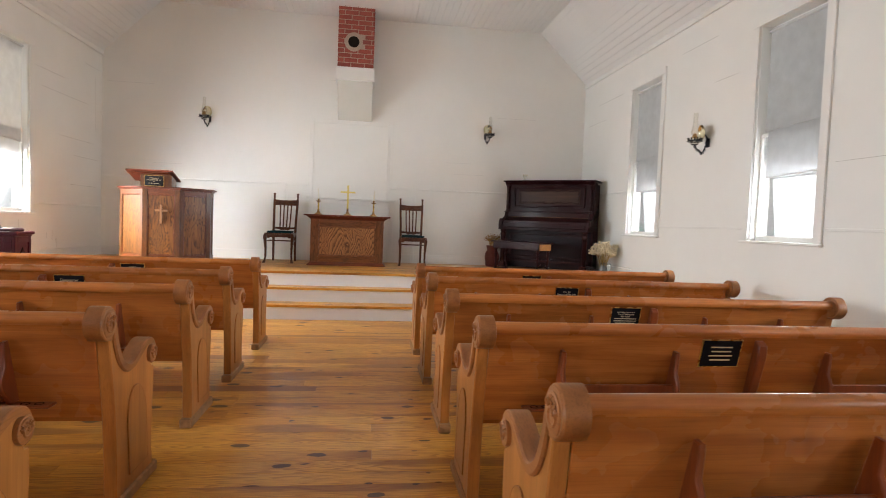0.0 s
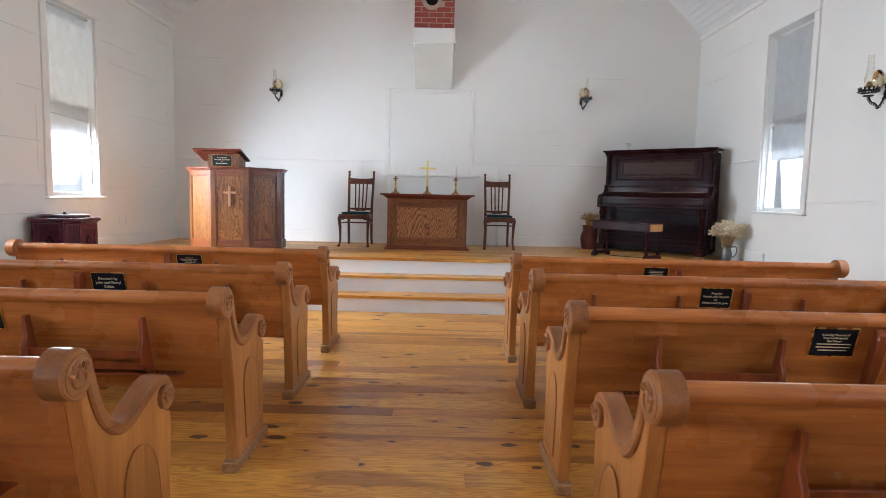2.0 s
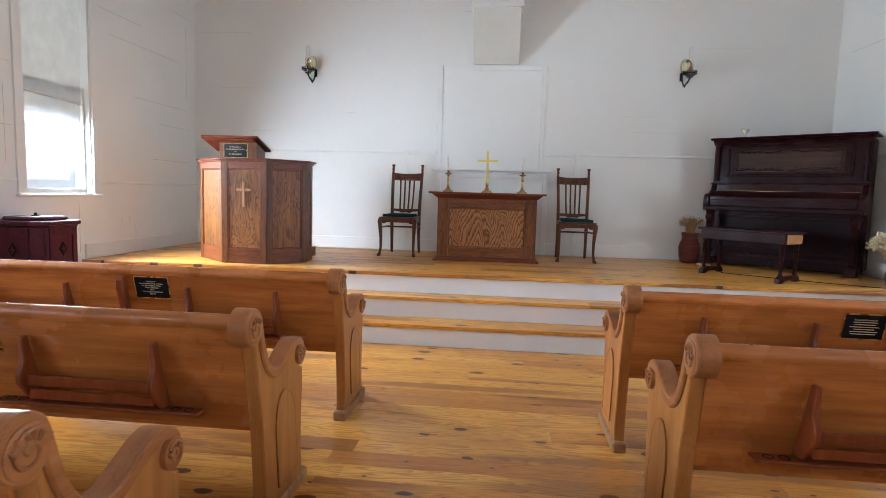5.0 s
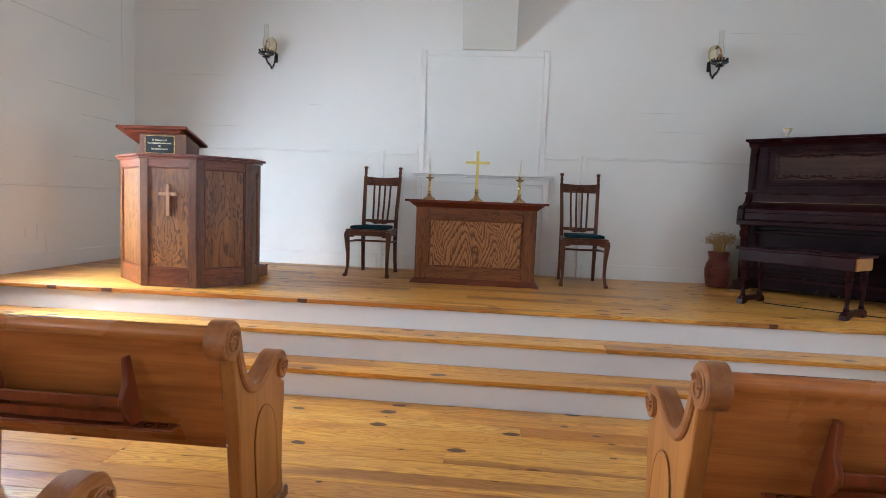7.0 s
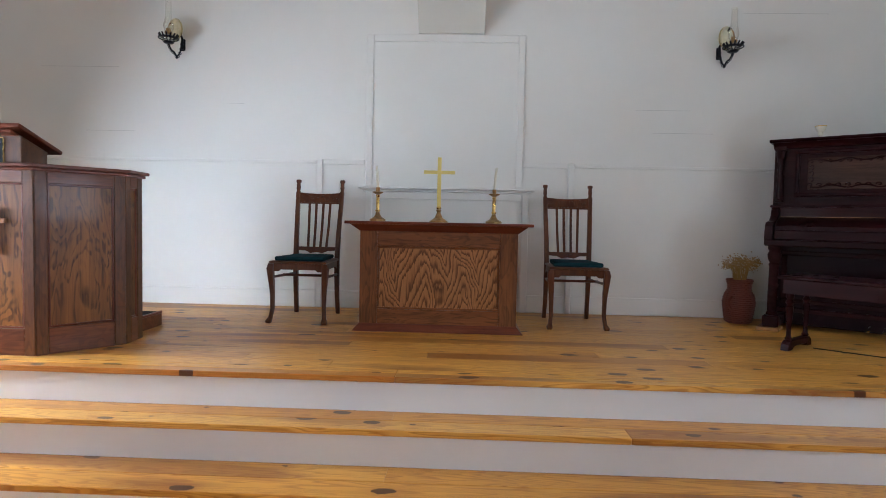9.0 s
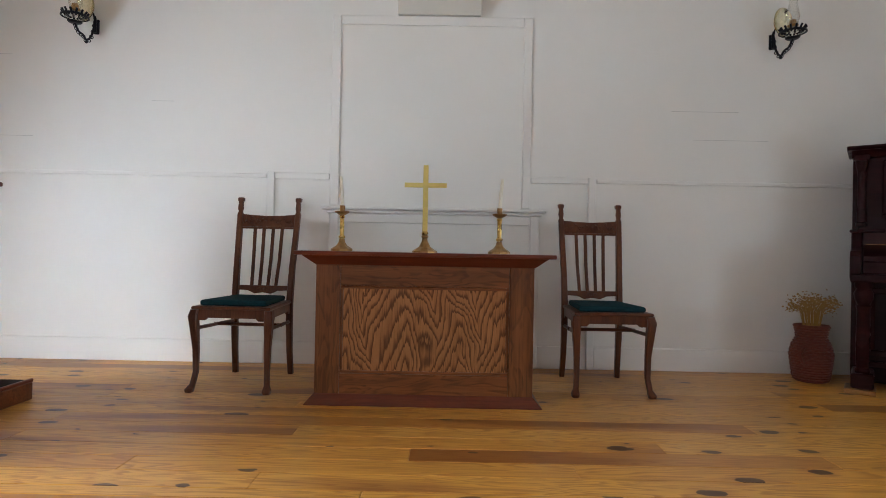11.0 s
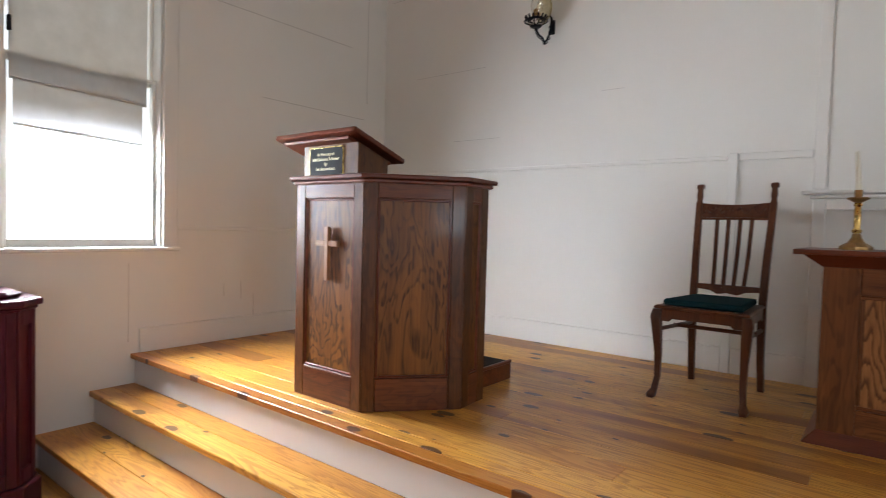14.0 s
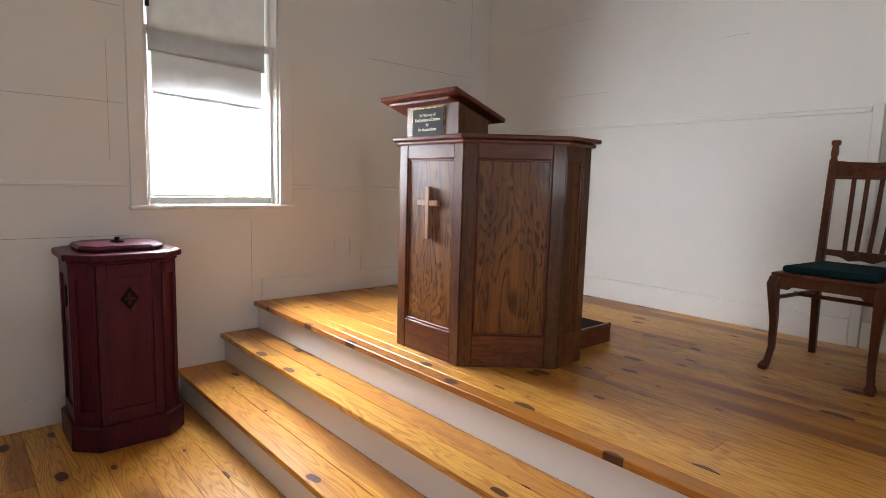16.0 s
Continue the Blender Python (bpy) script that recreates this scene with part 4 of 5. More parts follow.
# ---- chimney breast ----
CX0, CX1, CY = 0.70, 1.265, 9.68
chim = thing("chimney_breast", "red brick chimney breast with a round flue hole", "chimney", pose(0, 0, 0))
part("mortar_core", box(CX0 + 0.005, CX1 - 0.005, CY + 0.005, WB, 3.66, TOP), MORTAR, chim)
part("ledge", box(CX0 - 0.022, CX1 + 0.022, CY - 0.025, WB - 0.002, 3.455, 3.662, 0.003), TRIM_PAINT, chim, "white painted timber ledge")
part("soffit", prism([(CY + 0.02, 3.455), (WB - 0.03, 2.905), (WB - 0.001, 2.905), (WB - 0.001, 3.455)], CX1 - CX0 - 0.01, lambda u, v, w: Vector((CX0 + 0.005 + w, u, v)), 0.002), SOFFIT_PAINT, chim, "greyish painted sloping underside")
FLUE = (0.945, 4.06)
part("flue_collar", prism([(FLUE[0] + 0.145 * math.cos(k * math.pi / 12), FLUE[1] + 0.15 * math.sin(k * math.pi / 12)) for k in range(24)], 0.02, lambda u, v, w: Vector((u, CY - 0.004 + w, v)), 0.003), MORTAR, chim, "pale mortar ring round the flue hole")
# no real opening: the hole's darkness is the disc's black colour
part("flue_hole", prism([(FLUE[0] + 0.088 * math.cos(k * math.pi / 12), FLUE[1] + 0.088 * math.sin(k * math.pi / 12)) for k in range(24)], 0.012, lambda u, v, w: Vector((u, CY - 0.0065 + w, v))), MATT_BLACK, chim, "flat black disc for the dark sooty flue opening")
BH, BL, JT = 0.062, 0.20, 0.012
brick_meshes = {}
z, row = 3.668, 0
while z + BH < TOP + 0.03:
    x = CX0 - (0.106 if row % 2 else 0.0)
    while x < CX1 - 0.01:
        a, b = max(x, CX0), min(x + BL, CX1)
        if b - a > 0.03 and math.hypot((a + b) / 2 - FLUE[0], z + BH / 2 - FLUE[1]) > 0.11:
            key = round(b - a, 3)
            if key not in brick_meshes:
                brick_meshes[key] = mesh_from(box(-(b - a) / 2, (b - a) / 2, 0, 0.09, 0, BH, 0.004), "brick", BRICK)
            o = new("brick", brick_meshes[key])
            o.parent = chim
            o.location = ((a + b) / 2, CY - 0.001 * (row % 3), z)
        x += BL + JT
    for sx in (CX0, CX1):
        if "s" not in brick_meshes:
            brick_meshes["s"] = mesh_from(box(-0.045, 0.045, -0.15, 0.15, 0, BH, 0.004), "brick", BRICK)
        o = new("brick", brick_meshes["s"])
        o.parent = chim
        o.location = (sx + (0.044 if sx == CX0 else -0.044), CY + 0.26, z)
    z += BH + JT
    row += 1

# ---- pulpit ----
PX, PY = -1.388, 8.20
pul = thing("pulpit", "faceted oak pulpit with framed panels and a brass-toned cross", "pulpit", pose(PX, PY, PLAT))
HP = 1.005
corners = [(-0.625, 0.53), (-0.645, 0.36), (-0.225, 0.0), (0.225, 0.0), (0.515, 0.335), (0.50, 0.53)]
part("core", prism([(-0.06 + (u + 0.06) * 0.93, v * 0.93 + 0.022) for u, v in corners], HP - 0.02, lambda u, v, w: Vector((u, v, 0.01 + w))), OAK_FRAME, pul)
for i in range(5):
    a, b = Vector((*corners[i], 0)), Vector((*corners[i + 1], 0))
    w = (b - a).length
    ang = math.degrees(math.atan2(b.y - a.y, b.x - a.x))
    m = pose(a.x, a.y, 0, 0, 0, ang)
    face = part("panel", box(0.05, w - 0.05, 0.006, 0.02, 0.14, HP - 0.07), OAK, pul, "flame-figured oak panel")
    face.matrix_local = m
    for nm, x0, x1, z0, z1, mat, pr in (("stile", 0.0, 0.058, 0.0, HP, OAK_FRAME, 0.0), ("stile", w - 0.058, w, 0.0, HP, OAK_FRAME, 0.0), ("rail", 0.059, w - 0.059, 0.0, 0.145, OAK_RAIL, 0.001), ("rail", 0.059, w - 0.059, HP - 0.075, HP, OAK_RAIL, 0.001)):
        o = part(nm, box(x0, x1, -0.006 + pr, 0.022, z0, z1, 0.0025), mat, pul)
        o.matrix_local = m
    bm = B()
    for x0, x1, z0, z1 in ((0.059, 0.070, 0.146, HP - 0.076), (w - 0.070, w - 0.059, 0.146, HP - 0.076), (0.071, w - 0.071, 0.146, 0.157), (0.071, w - 0.071, HP - 0.087, HP - 0.076)):
        box(x0, x1, -0.001, 0.012, z0, z1, 0.003, bm=bm)
    o = part("panel_moulding", bm, OAK_TOP, pul)
    o.matrix_local = m
def grown(k, back):
    return [(-0.64 - k, 0.54 + back), (-0.66 - k, 0.352), (-0.232 - k * 0.5, -0.012 - k), (0.232 + k * 0.5, -0.012 - k), (0.53 + k, 0.325), (0.515 + k, 0.54 + back)]
part("cornice", prism(grown(0.008, 0.0), 0.018, lambda u, v, w: Vector((u, v, HP - 0.012 + w)), 0.005), OAK_TOP, pul)
part("top", prism(grown(0.026, 0.012), 0.020, lambda u, v, w: Vector((u, v, HP + 0.0065 + w)), 0.006, seg=2), OAK_TOP, pul, "dark red-brown moulded top")
bm = box(-0.012, 0.012, -0.020, -0.001, -0.155, 0.088, 0.002)
box(-0.075, -0.0125, -0.0195, -0.001, 0.0, 0.026, 0.002, bm=bm)
box(0.0125, 0.075, -0.0195, -0.001, 0.0, 0.026, 0.002, bm=bm)
cr = part("cross", bm, wood("cross_wood", (0.40, 0.21, 0.10), (0.26, 0.12, 0.055), "z", 0.0, 0.35, 0.3), pul, "pale wooden cross")
cr.location = (0.0, 0.002, 0.712)
# reading desk on the pulpit
LZ = HP + 0.027
desk = part("desk_box", prism([(0.095, LZ), (0.29, LZ), (0.29, LZ + 0.088), (0.095, LZ + 0.155)], 0.385, lambda u, v, w: Vector((-0.290 + w, u - 0.015, v)), 0.003), OAK_FRAME, pul, "small oak reading desk")
bd = part("desk_top", box(-0.29, 0.29, -0.05, 0.30, 0.0, 0.024, 0.007, 2), OAK_TOP, desk, "sloping dark reading board")
bd.matrix_local = pose(-0.165, 0.072, LZ + 0.178, -19)
led = part("desk_moulding", box(-0.235, 0.235, -0.03, 0.27, -0.020, -0.0005, 0.008), OAK_TOP, desk)
led.matrix_local = pose(-0.165, 0.072, LZ + 0.178, -19)
pp = thing("plaque", "black memorial plaque with gilt border on the pulpit desk", "plaque", pose(PX - 0.120, PY + 0.074, PLAT + LZ + 0.075))
part("border", box(-0.122, 0.122, 0.0005, 0.005, -0.070, 0.070, 0.001), BRASS, pp)
part("plate", box(-0.117, 0.117, -0.001, 0.003, -0.065, 0.065), PLATE, pp)
lettering(["In Memory of", "Karl Johanna Schreier", "by", "his descendants"], 0.235, 0.105, LETTER, pp, pose(0, -0.0004, 0))
# step behind the pulpit
kn = thing("pulpit_step", "low oak step with a dark carpet top behind the pulpit", "step", pose(PX, PY + 0.56, PLAT))
part("step_body", box(-0.42, 0.405, 0.0, 0.385, 0.0, 0.085, 0.004), OAK_RAIL, kn)
part("carpet", box(-0.40, 0.39, 0.01, 0.37, 0.085, 0.10, 0.006), CARPET, kn, "dark carpet")
part("edge_strip", box(0.391, 0.408, 0.0, 0.386, 0.0852, 0.104, 0.004), OAK_TOP, kn)

# ---- altar table ----
AX, AY = 0.952, 9.19
alt = thing("altar", "oak communion table with a flame-figured front panel and flared top", "altar", pose(AX, AY, PLAT))
HW, AD, AH = 0.548, 0.42, 0.76
part("body", box(-HW + 0.01, HW - 0.01, 0.012, AD, 0.03, AH - 0.06), ALTAR_FRAME, alt)
part("front_panel", box(-0.44, 0.44, 0.004, 0.018, 0.14, 0.60), OAK_FLAME, alt, "oak panel with dark flame figure")
for x0, x1 in ((-HW, -0.425), (0.425, HW)):
    part("stile", box(x0, x1, -0.008, 0.025, 0.04, AH - 0.055, 0.003), ALTAR_FRAME, alt)
part("rail", box(-0.424, 0.424, -0.007, 0.022, 0.592, AH - 0.055, 0.003), ALTAR_RAIL, alt)
part("rail", box(-0.424, 0.424, -0.007, 0.022, 0.04, 0.15, 0.003), ALTAR_RAIL, alt)
for z0, z1 in ((0.577, 0.591), (0.151, 0.165)):
    part("panel_moulding", box(-0.424, 0.424, -0.004, 0.014, z0, z1, 0.004), ALTAR_RAIL, alt)
for x0, x1 in ((-0.424, -0.410), (0.410, 0.424)):
    part("panel_moulding", box(x0, x1, -0.004, 0.014, 0.166, 0.576, 0.004), ALTAR_FRAME, alt)
def frustum(x0, y0, x1, y1, z0, z1, grow, ygrow):
    bm = B()
    lo = [bm.verts.new((x, y, z0)) for x, y in ((x0, y0), (x1, y0), (x1, y1), (x0, y1))]
    hi = [bm.verts.new((x, y, z1)) for x, y in ((x0 - grow, y0 - ygrow), (x1 + grow, y0 - ygrow), (x1 + grow, y1 + ygrow * 0.3), (x0 - grow, y1 + ygrow * 0.3))]
    bm.faces.new(lo[::-1])
    bm.faces.new(hi)
    for k in range(4):
        bm.faces.new((lo[k], lo[(k + 1) % 4], hi[(k + 1) % 4], hi[k]))
    return bevel_all(bm, 0.003)
part("top_cove", frustum(-HW - 0.002, -0.01, HW + 0.002, AD + 0.01, AH - 0.066, AH - 0.018, 0.062, 0.05), OAK_TOP, alt)
part("tabletop", box(-0.645, 0.645, -0.085, AD + 0.04, AH - 0.0178, AH + 0.003, 0.005, 2), OAK_TOP, alt, "dark red-brown table top")
part("plinth", frustum(-HW - 0.045, -0.058, HW + 0.045, AD + 0.03, 0.0, 0.050, -0.045, -0.048), OAK_TOP, alt, "flared dark plinth")

ATOP = PLAT + AH + 0.003
def candlestick(x, y, lean):
    th = thing("candlestick", "brass candlestick with a white candle on the altar", "candlestick", pose(x, y, ATOP), "altar candlesticks")
    part("base", lathe([(0.058, 0.0), (0.058, 0.012), (0.050, 0.018), (0.030, 0.030), (0.018, 0.048), (0.014, 0.065)], 8), AGED_BRASS, th, "aged octagonal base")
    part("stem", lathe([(0.012, 0.066), (0.018, 0.074), (0.018, 0.080), (0.011, 0.086), (0.0125, 0.13), (0.0115, 0.175), (0.016, 0.182), (0.012, 0.19)], 14), BRASS, th, smooth=True)
    part("drip_pan", lathe([(0.012, 0.191), (0.038, 0.206), (0.040, 0.211), (0.034, 0.213), (0.013, 0.204)], 18), AGED_BRASS, th, smooth=True)
    part("socket", lathe([(0.012, 0.2135), (0.014, 0.222), (0.0145, 0.243), (0.011, 0.2435)], 14), AGED_BRASS, th, smooth=True)
    part("candle", tube([(0, 0, 0.238), (lean * 0.4, 0, 0.32), (lean, 0, 0.398)], [0.0105, 0.010, 0.008], 12), WAX, th, "slightly leaning white candle", True)
candlestick(AX - 0.455, AY + 0.17, -0.012)
candlestick(AX + 0.385, AY + 0.17, 0.012)
ac = thing("altar_cross", "pale polished brass cross on a turned foot on the altar", "cross", pose(AX - 0.012, AY + 0.16, ATOP))
part("foot", lathe([(0.066, 0.0), (0.066, 0.008), (0.055, 0.016), (0.030, 0.032), (0.017, 0.06), (0.013, 0.075), (0.019, 0.083), (0.019, 0.089), (0.012, 0.094)], 10), AGED_BRASS, ac, "aged brass foot")
part("collar", lathe([(0.014, 0.0945), (0.019, 0.104), (0.013, 0.114)], 14), BRASS, ac, smooth=True)
bm = box(-0.0135, 0.0135, -0.006, 0.006, 0.1145, 0.465, 0.0015)
box(-0.112, -0.0138, -0.0058, 0.0058, 0.346, 0.371, 0.0015, bm=bm)
box(0.0138, 0.112, -0.0058, 0.0058, 0.346, 0.371, 0.0015, bm=bm)
part("cross_bar", bm, PALE_BRASS, ac)

# ---- chairs ----
def chair():
    th = thing("altar_chair", "carved oak side chair with spindle back and teal seat pad", "chair", group="altar chairs")
    SH = 0.455
    fw, bw, fd, bd_ = 0.216, 0.170, -0.25, 0.20
    seat = [(-fw, fd - 0.012), (fw, fd - 0.012), (bw + 0.015, bd_), (-bw - 0.015, bd_)]
    part("seat_board", prism(seat, 0.018, lambda u, v, w: Vector((u, v, SH - 0.018 + w)), 0.006), CHAIR_WOOD, th)
    pad = [(-fw + 0.035, fd + 0.02), (fw - 0.035, fd + 0.02), (bw - 0.02, bd_ - 0.03), (-bw + 0.02, bd_ - 0.03)]
    part("seat_pad", prism(pad, 0.032, lambda u, v, w: Vector((u, v, SH + 0.0005 + w)), 0.014, seg=3), CUSHION, th, "dark teal upholstered pad", True)
    def apron(x0, y0, x1, y1, nm):
        d = Vector((x1 - x0, y1 - y0, 0))
        o = part(nm, prism([(0.02, 0.0), (0.06, -0.0), (0.075, 0.014), (d.length - 0.075, 0.014), (d.length - 0.06, 0.0), (d.length - 0.02, 0.0), (d.length - 0.02, 0.058), (0.02, 0.058)], 0.018, lambda u, v, w: Vector((u, w - 0.009, v)), 0.002), CHAIR_WOOD, th)
        o.matrix_local = pose(x0, y0, SH - 0.077, 0, 0, math.degrees(math.atan2(d.y, d.x)))
    apron(-fw + 0.01, fd + 0.01, fw - 0.01, fd + 0.01, "apron")
    apron(fw - 0.015, fd + 0.01, bw, bd_ - 0.01, "apron")
    apron(-fw + 0.015, fd + 0.01, -bw, bd_ - 0.01, "apron")
    apron(-bw, bd_ - 0.005, bw, bd_ - 0.005, "apron")
    for s in (-1, 1):
        x = s * (fw - 0.018)
        part("front_leg", loft([(x + s * 0.010, fd - 0.024, 0.0, 0.017, 0.022), (x + s * 0.010, fd - 0.026, 0.016, 0.02, 0.026), (x + s * 0.003, fd - 0.004, 0.04, 0.013, 0.014), (x - s * 0.004, fd + 0.014, 0.10, 0.0135, 0.0135), (x - s * 0.003, fd + 0.014, 0.22, 0.0155, 0.0155), (x + s * 0.004, fd + 0.004, 0.34, 0.021, 0.021), (x + s * 0.008, fd - 0.001, 0.40, 0.024, 0.024), (x + s * 0.002, fd + 0.008, SH - 0.019, 0.021, 0.021)]), CHAIR_WOOD, th, "cabriole front leg", True)
        xb = s * bw
        path = [(xb * 1.02, bd_ + 0.035, 0.0, 0.015, 0.017), (xb, bd_ + 0.012, 0.15, 0.016, 0.018), (xb, bd_, 0.32, 0.018, 0.02), (xb, bd_, SH, 0.018, 0.021), (xb * 1.02, bd_ + 0.025, 0.65, 0.017, 0.018), (xb * 1.06, bd_ + 0.065, 0.86, 0.0165, 0.016), (xb * 1.08, bd_ + 0.088, 0.985, 0.016, 0.015), (xb * 1.08, bd_ + 0.09, 1.0, 0.011, 0.011), (xb * 1.08, bd_ + 0.092, 1.02, 0.015, 0.015), (xb * 1.08, bd_ + 0.096, 1.06, 0.012, 0.012), (xb * 1.08, bd_ + 0.10, 1.068, 0.018, 0.018), (xb * 1.08, bd_ + 0.102, 1.085, 0.018, 0.018), (xb * 1.08, bd_ + 0.104, 1.09, 0.012, 0.012)]
        part("back_post", loft(path), CHAIR_WOOD, th, "back post with a carved finial", True)
    def yb(z):
        return bd_ + 0.19 * (z - 0.455) / 1.0 * 1.02
    crest = part("crest_rail", prism([(-0.172, 0.905), (0.172, 0.905), (0.174, 0.985), (0.09, 0.977), (0.0, 0.974), (-0.09, 0.977), (-0.174, 0.985)], 0.02, lambda u, v, w: Vector((u, yb(v) - 0.018 + w, v)), 0.003), CHAIR_WOOD, th, "carved crest rail")
    bm = B()
    rng = random.Random(4)
    for s in (-1, 1):
        pts = [(s * (0.012 + 0.0062 * k), yb(0.94) - 0.020, 0.942 + 0.016 * math.sin(k * 0.62)) for k in range(23)]
        tube(pts, 0.0042, 6, bm=bm)
        for k in range(8):
            a = Vector((s * (0.02 + 0.018 * k), yb(0.94) - 0.021, 0.942 + 0.014 * math.sin(k * 1.8)))
            tube([a, a + Vector((s * 0.008, -0.001, 0.012 * (-1) ** k)), a + Vector((s * 0.014, 0.001, 0.016 * (-1) ** k))], [0.003, 0.0065, 0.0015], 6, bm=bm)
    part("carving", bm, CHAIR_WOOD, crest, smooth=True)
    part("crest_bead", box(-0.172, 0.172, yb(0.9) - 0.018, yb(0.9) - 0.002, 0.892, 0.9045, 0.003), CHAIR_WOOD, th)
    low = [(-0.162, 0.515), (-0.09, 0.510), (-0.05, 0.492), (0.0, 0.500), (0.05, 0.492), (0.09, 0.510), (0.162, 0.515), (0.162, 0.542), (-0.162, 0.542)]
    part("lower_rail", prism(low, 0.018, lambda u, v, w: Vector((u, yb(v) - 0.014 + w, v)), 0.003), CHAIR_WOOD, th)
    bm = B()
    for s in (-1, 1):
        tube([(s * (0.006 + 0.012 * (1 + math.cos(k * 0.5)) * (1 - k / 16)), yb(0.52) - 0.016, 0.520 + 0.012 * math.sin(k * 0.5) * (1 - k / 18)) for k in range(14)], 0.003, 6, bm=bm)
    part("scroll", bm, CHAIR_WOOD, th)
    for x in (-0.082, -0.028, 0.028, 0.082):
        part("back_slat", loft([(x * 0.92, yb(0.54), 0.540, 0.0095, 0.006), (x, yb(0.7) + 0.008, 0.70, 0.0095, 0.006), (x * 1.05, yb(0.893), 0.893, 0.0095, 0.006)]), CHAIR_WOOD, th)
    for a, b in (((-fw + 0.02, fd + 0.015, 0.335), (-bw, bd_, 0.325)), ((fw - 0.02, fd + 0.015, 0.335), (bw, bd_, 0.325))):
        part("stretcher", tube([a, b], 0.0105, 8), CHAIR_WOOD, th, smooth=True)
    part("stretcher", tube([(-fw + 0.02, 0.0 - 0.02, 0.332), (fw - 0.02, -0.02, 0.332)], 0.010, 8), CHAIR_WOOD, th, smooth=True)
    return th


c1 = chair()
c1.matrix_world = pose(-0.074, 9.61, PLAT, 0, 0, -2.5)
copy_thing(c1, pose(1.972, 9.68, PLAT, 0, 0, 0.5))

# ---- upright piano in the corner ----
pno = thing("piano", "dark carved mahogany upright piano, lid closed", "piano", pose(4.16, 9.41, PLAT, 0, 0, -37.0))
PW, PH, PD = 0.745, 1.435, 0.30
for s in (-1, 1):
    xs = sorted((s * PW, s * (PW - 0.035)))
    part("side", box(xs[0], xs[1], 0.002, PD, 0.06, PH - 0.03, 0.004), PIANO_WOOD, pno)
    cheek = [(0.0, 0.66), (-0.275, 0.66), (-0.285, 0.69), (-0.275, 0.79), (-0.245, 0.82), (-0.14, 0.83), (-0.06, 0.87), (-0.02, 0.945), (0.0, 0.945)]
    part("key_cheek", prism(cheek, 0.055, lambda u, v, w, s=s: Vector(((PW + 0.002 - w) * s, u, v)), 0.006), PIANO_WOOD, pno, smooth=True)
    col = part("upper_column", lathe([(0.030, 0.975), (0.030, 0.995), (0.022, 1.0), (0.025, 1.02), (0.021, 1.1), (0.020, 1.28), (0.024, 1.30), (0.021, 1.31), (0.030, 1.33), (0.033, 1.375)], 14, (s * (PW - 0.045), -0.022, 0)), PIANO_WOOD, pno, "turned half column", True)
    part("column_block", box(*sorted((s * (PW - 0.005), s * (PW - 0.085))), -0.055, 0.0, 1.376, 1.408, 0.004), PIANO_WOOD, pno)
    leg = part("leg", lathe([(0.034, 0.115), (0.040, 0.13), (0.030, 0.145), (0.033, 0.16), (0.035, 0.30), (0.032, 0.48), (0.038, 0.50), (0.030, 0.51), (0.045, 0.545), (0.048, 0.575), (0.036, 0.60), (0.046, 0.615), (0.046, 0.66)], 18, (s * (PW - 0.065), -0.225, 0)), PIANO_WOOD, pno, "turned column leg with a ball capital", True)
    part("leg_block", box(*sorted((s * (PW - 0.01), s * (PW - 0.12))), -0.285, 0.05, 0.03, 0.114, 0.008), PIANO_WOOD, leg)
    part("caster_cup", box(*sorted((s * (PW + 0.02), s * (PW - 0.13))), -0.31, -0.12, 0.0, 0.028, 0.004), BENCH_END, leg, "small pine block")
lid = [(-0.075, PH), (-0.09, PH + 0.012), (-0.085, PH + 0.024), (PD + 0.01, PH + 0.024), (PD + 0.01, PH)]
part("lid", prism(lid, 2 * PW + 0.06, lambda u, v, w: Vector((-PW - 0.03 + w, u, v)), 0.004), PIANO_WOOD, pno, smooth=True)
part("cornice", prism([(0.0, PH - 0.045), (-0.03, PH - 0.04), (-0.045, PH - 0.02), (-0.07, PH - 0.001), (0.0, PH - 0.001)], 2 * PW + 0.01, lambda u, v, w: Vector((-PW - 0.005 + w, u, v))), PIANO_WOOD, pno)
up = part("upper_front", box(-PW + 0.036, PW - 0.036, 0.004, 0.03, 0.955, PH - 0.046), PIANO_WOOD, pno)
part("carved_panel", box(-0.52, 0.52, -0.008, 0.0035, 1.075, 1.315, 0.004), PIANO_CARVE, up, "brown panel in a carved scroll border")
for x0, x1, z0, z1 in ((-0.60, 0.60, 1.345, 1.372), (-0.60, 0.60, 1.02, 1.047), (-0.60, -0.573, 1.0475, 1.3445), (0.573, 0.60, 1.0475, 1.3445)):
    part("panel_frame", box(x0, x1, -0.018, 0.0035, z0, z1, 0.007), PIANO_WOOD, up)
bm = B()
for z, sg in ((1.293, 1), (1.097, -1)):
    for s in (-1, 1):
        pts = spline([(s * (0.02 + 0.06 * k), -0.011, z + sg * 0.011 * math.sin(k * 1.9)) for k in range(9)], 4)
        tube(pts, 0.0055, 6, bm=bm)
        for k in range(1, 9):
            x = s * (0.02 + 0.06 * k)
            tube([(x + s * 0.02 * (1 - j / 12) * math.cos(j * 0.55), -0.011, z - sg * 0.010 + 0.016 * (1 - j / 12) * math.sin(j * 0.55)) for j in range(11)], 0.0045, 6, bm=bm)
for s in (-1, 1):
    for k in range(3):
        tube([(s * (0.495 + 0.012 * math.cos(j * 0.6)), -0.011, 1.15 + 0.045 * k + 0.018 * math.sin(j * 0.6)) for j in range(9)], 0.0045, 6, bm=bm)
part("scroll_carving", bm, PIANO_WOOD, up, smooth=True)
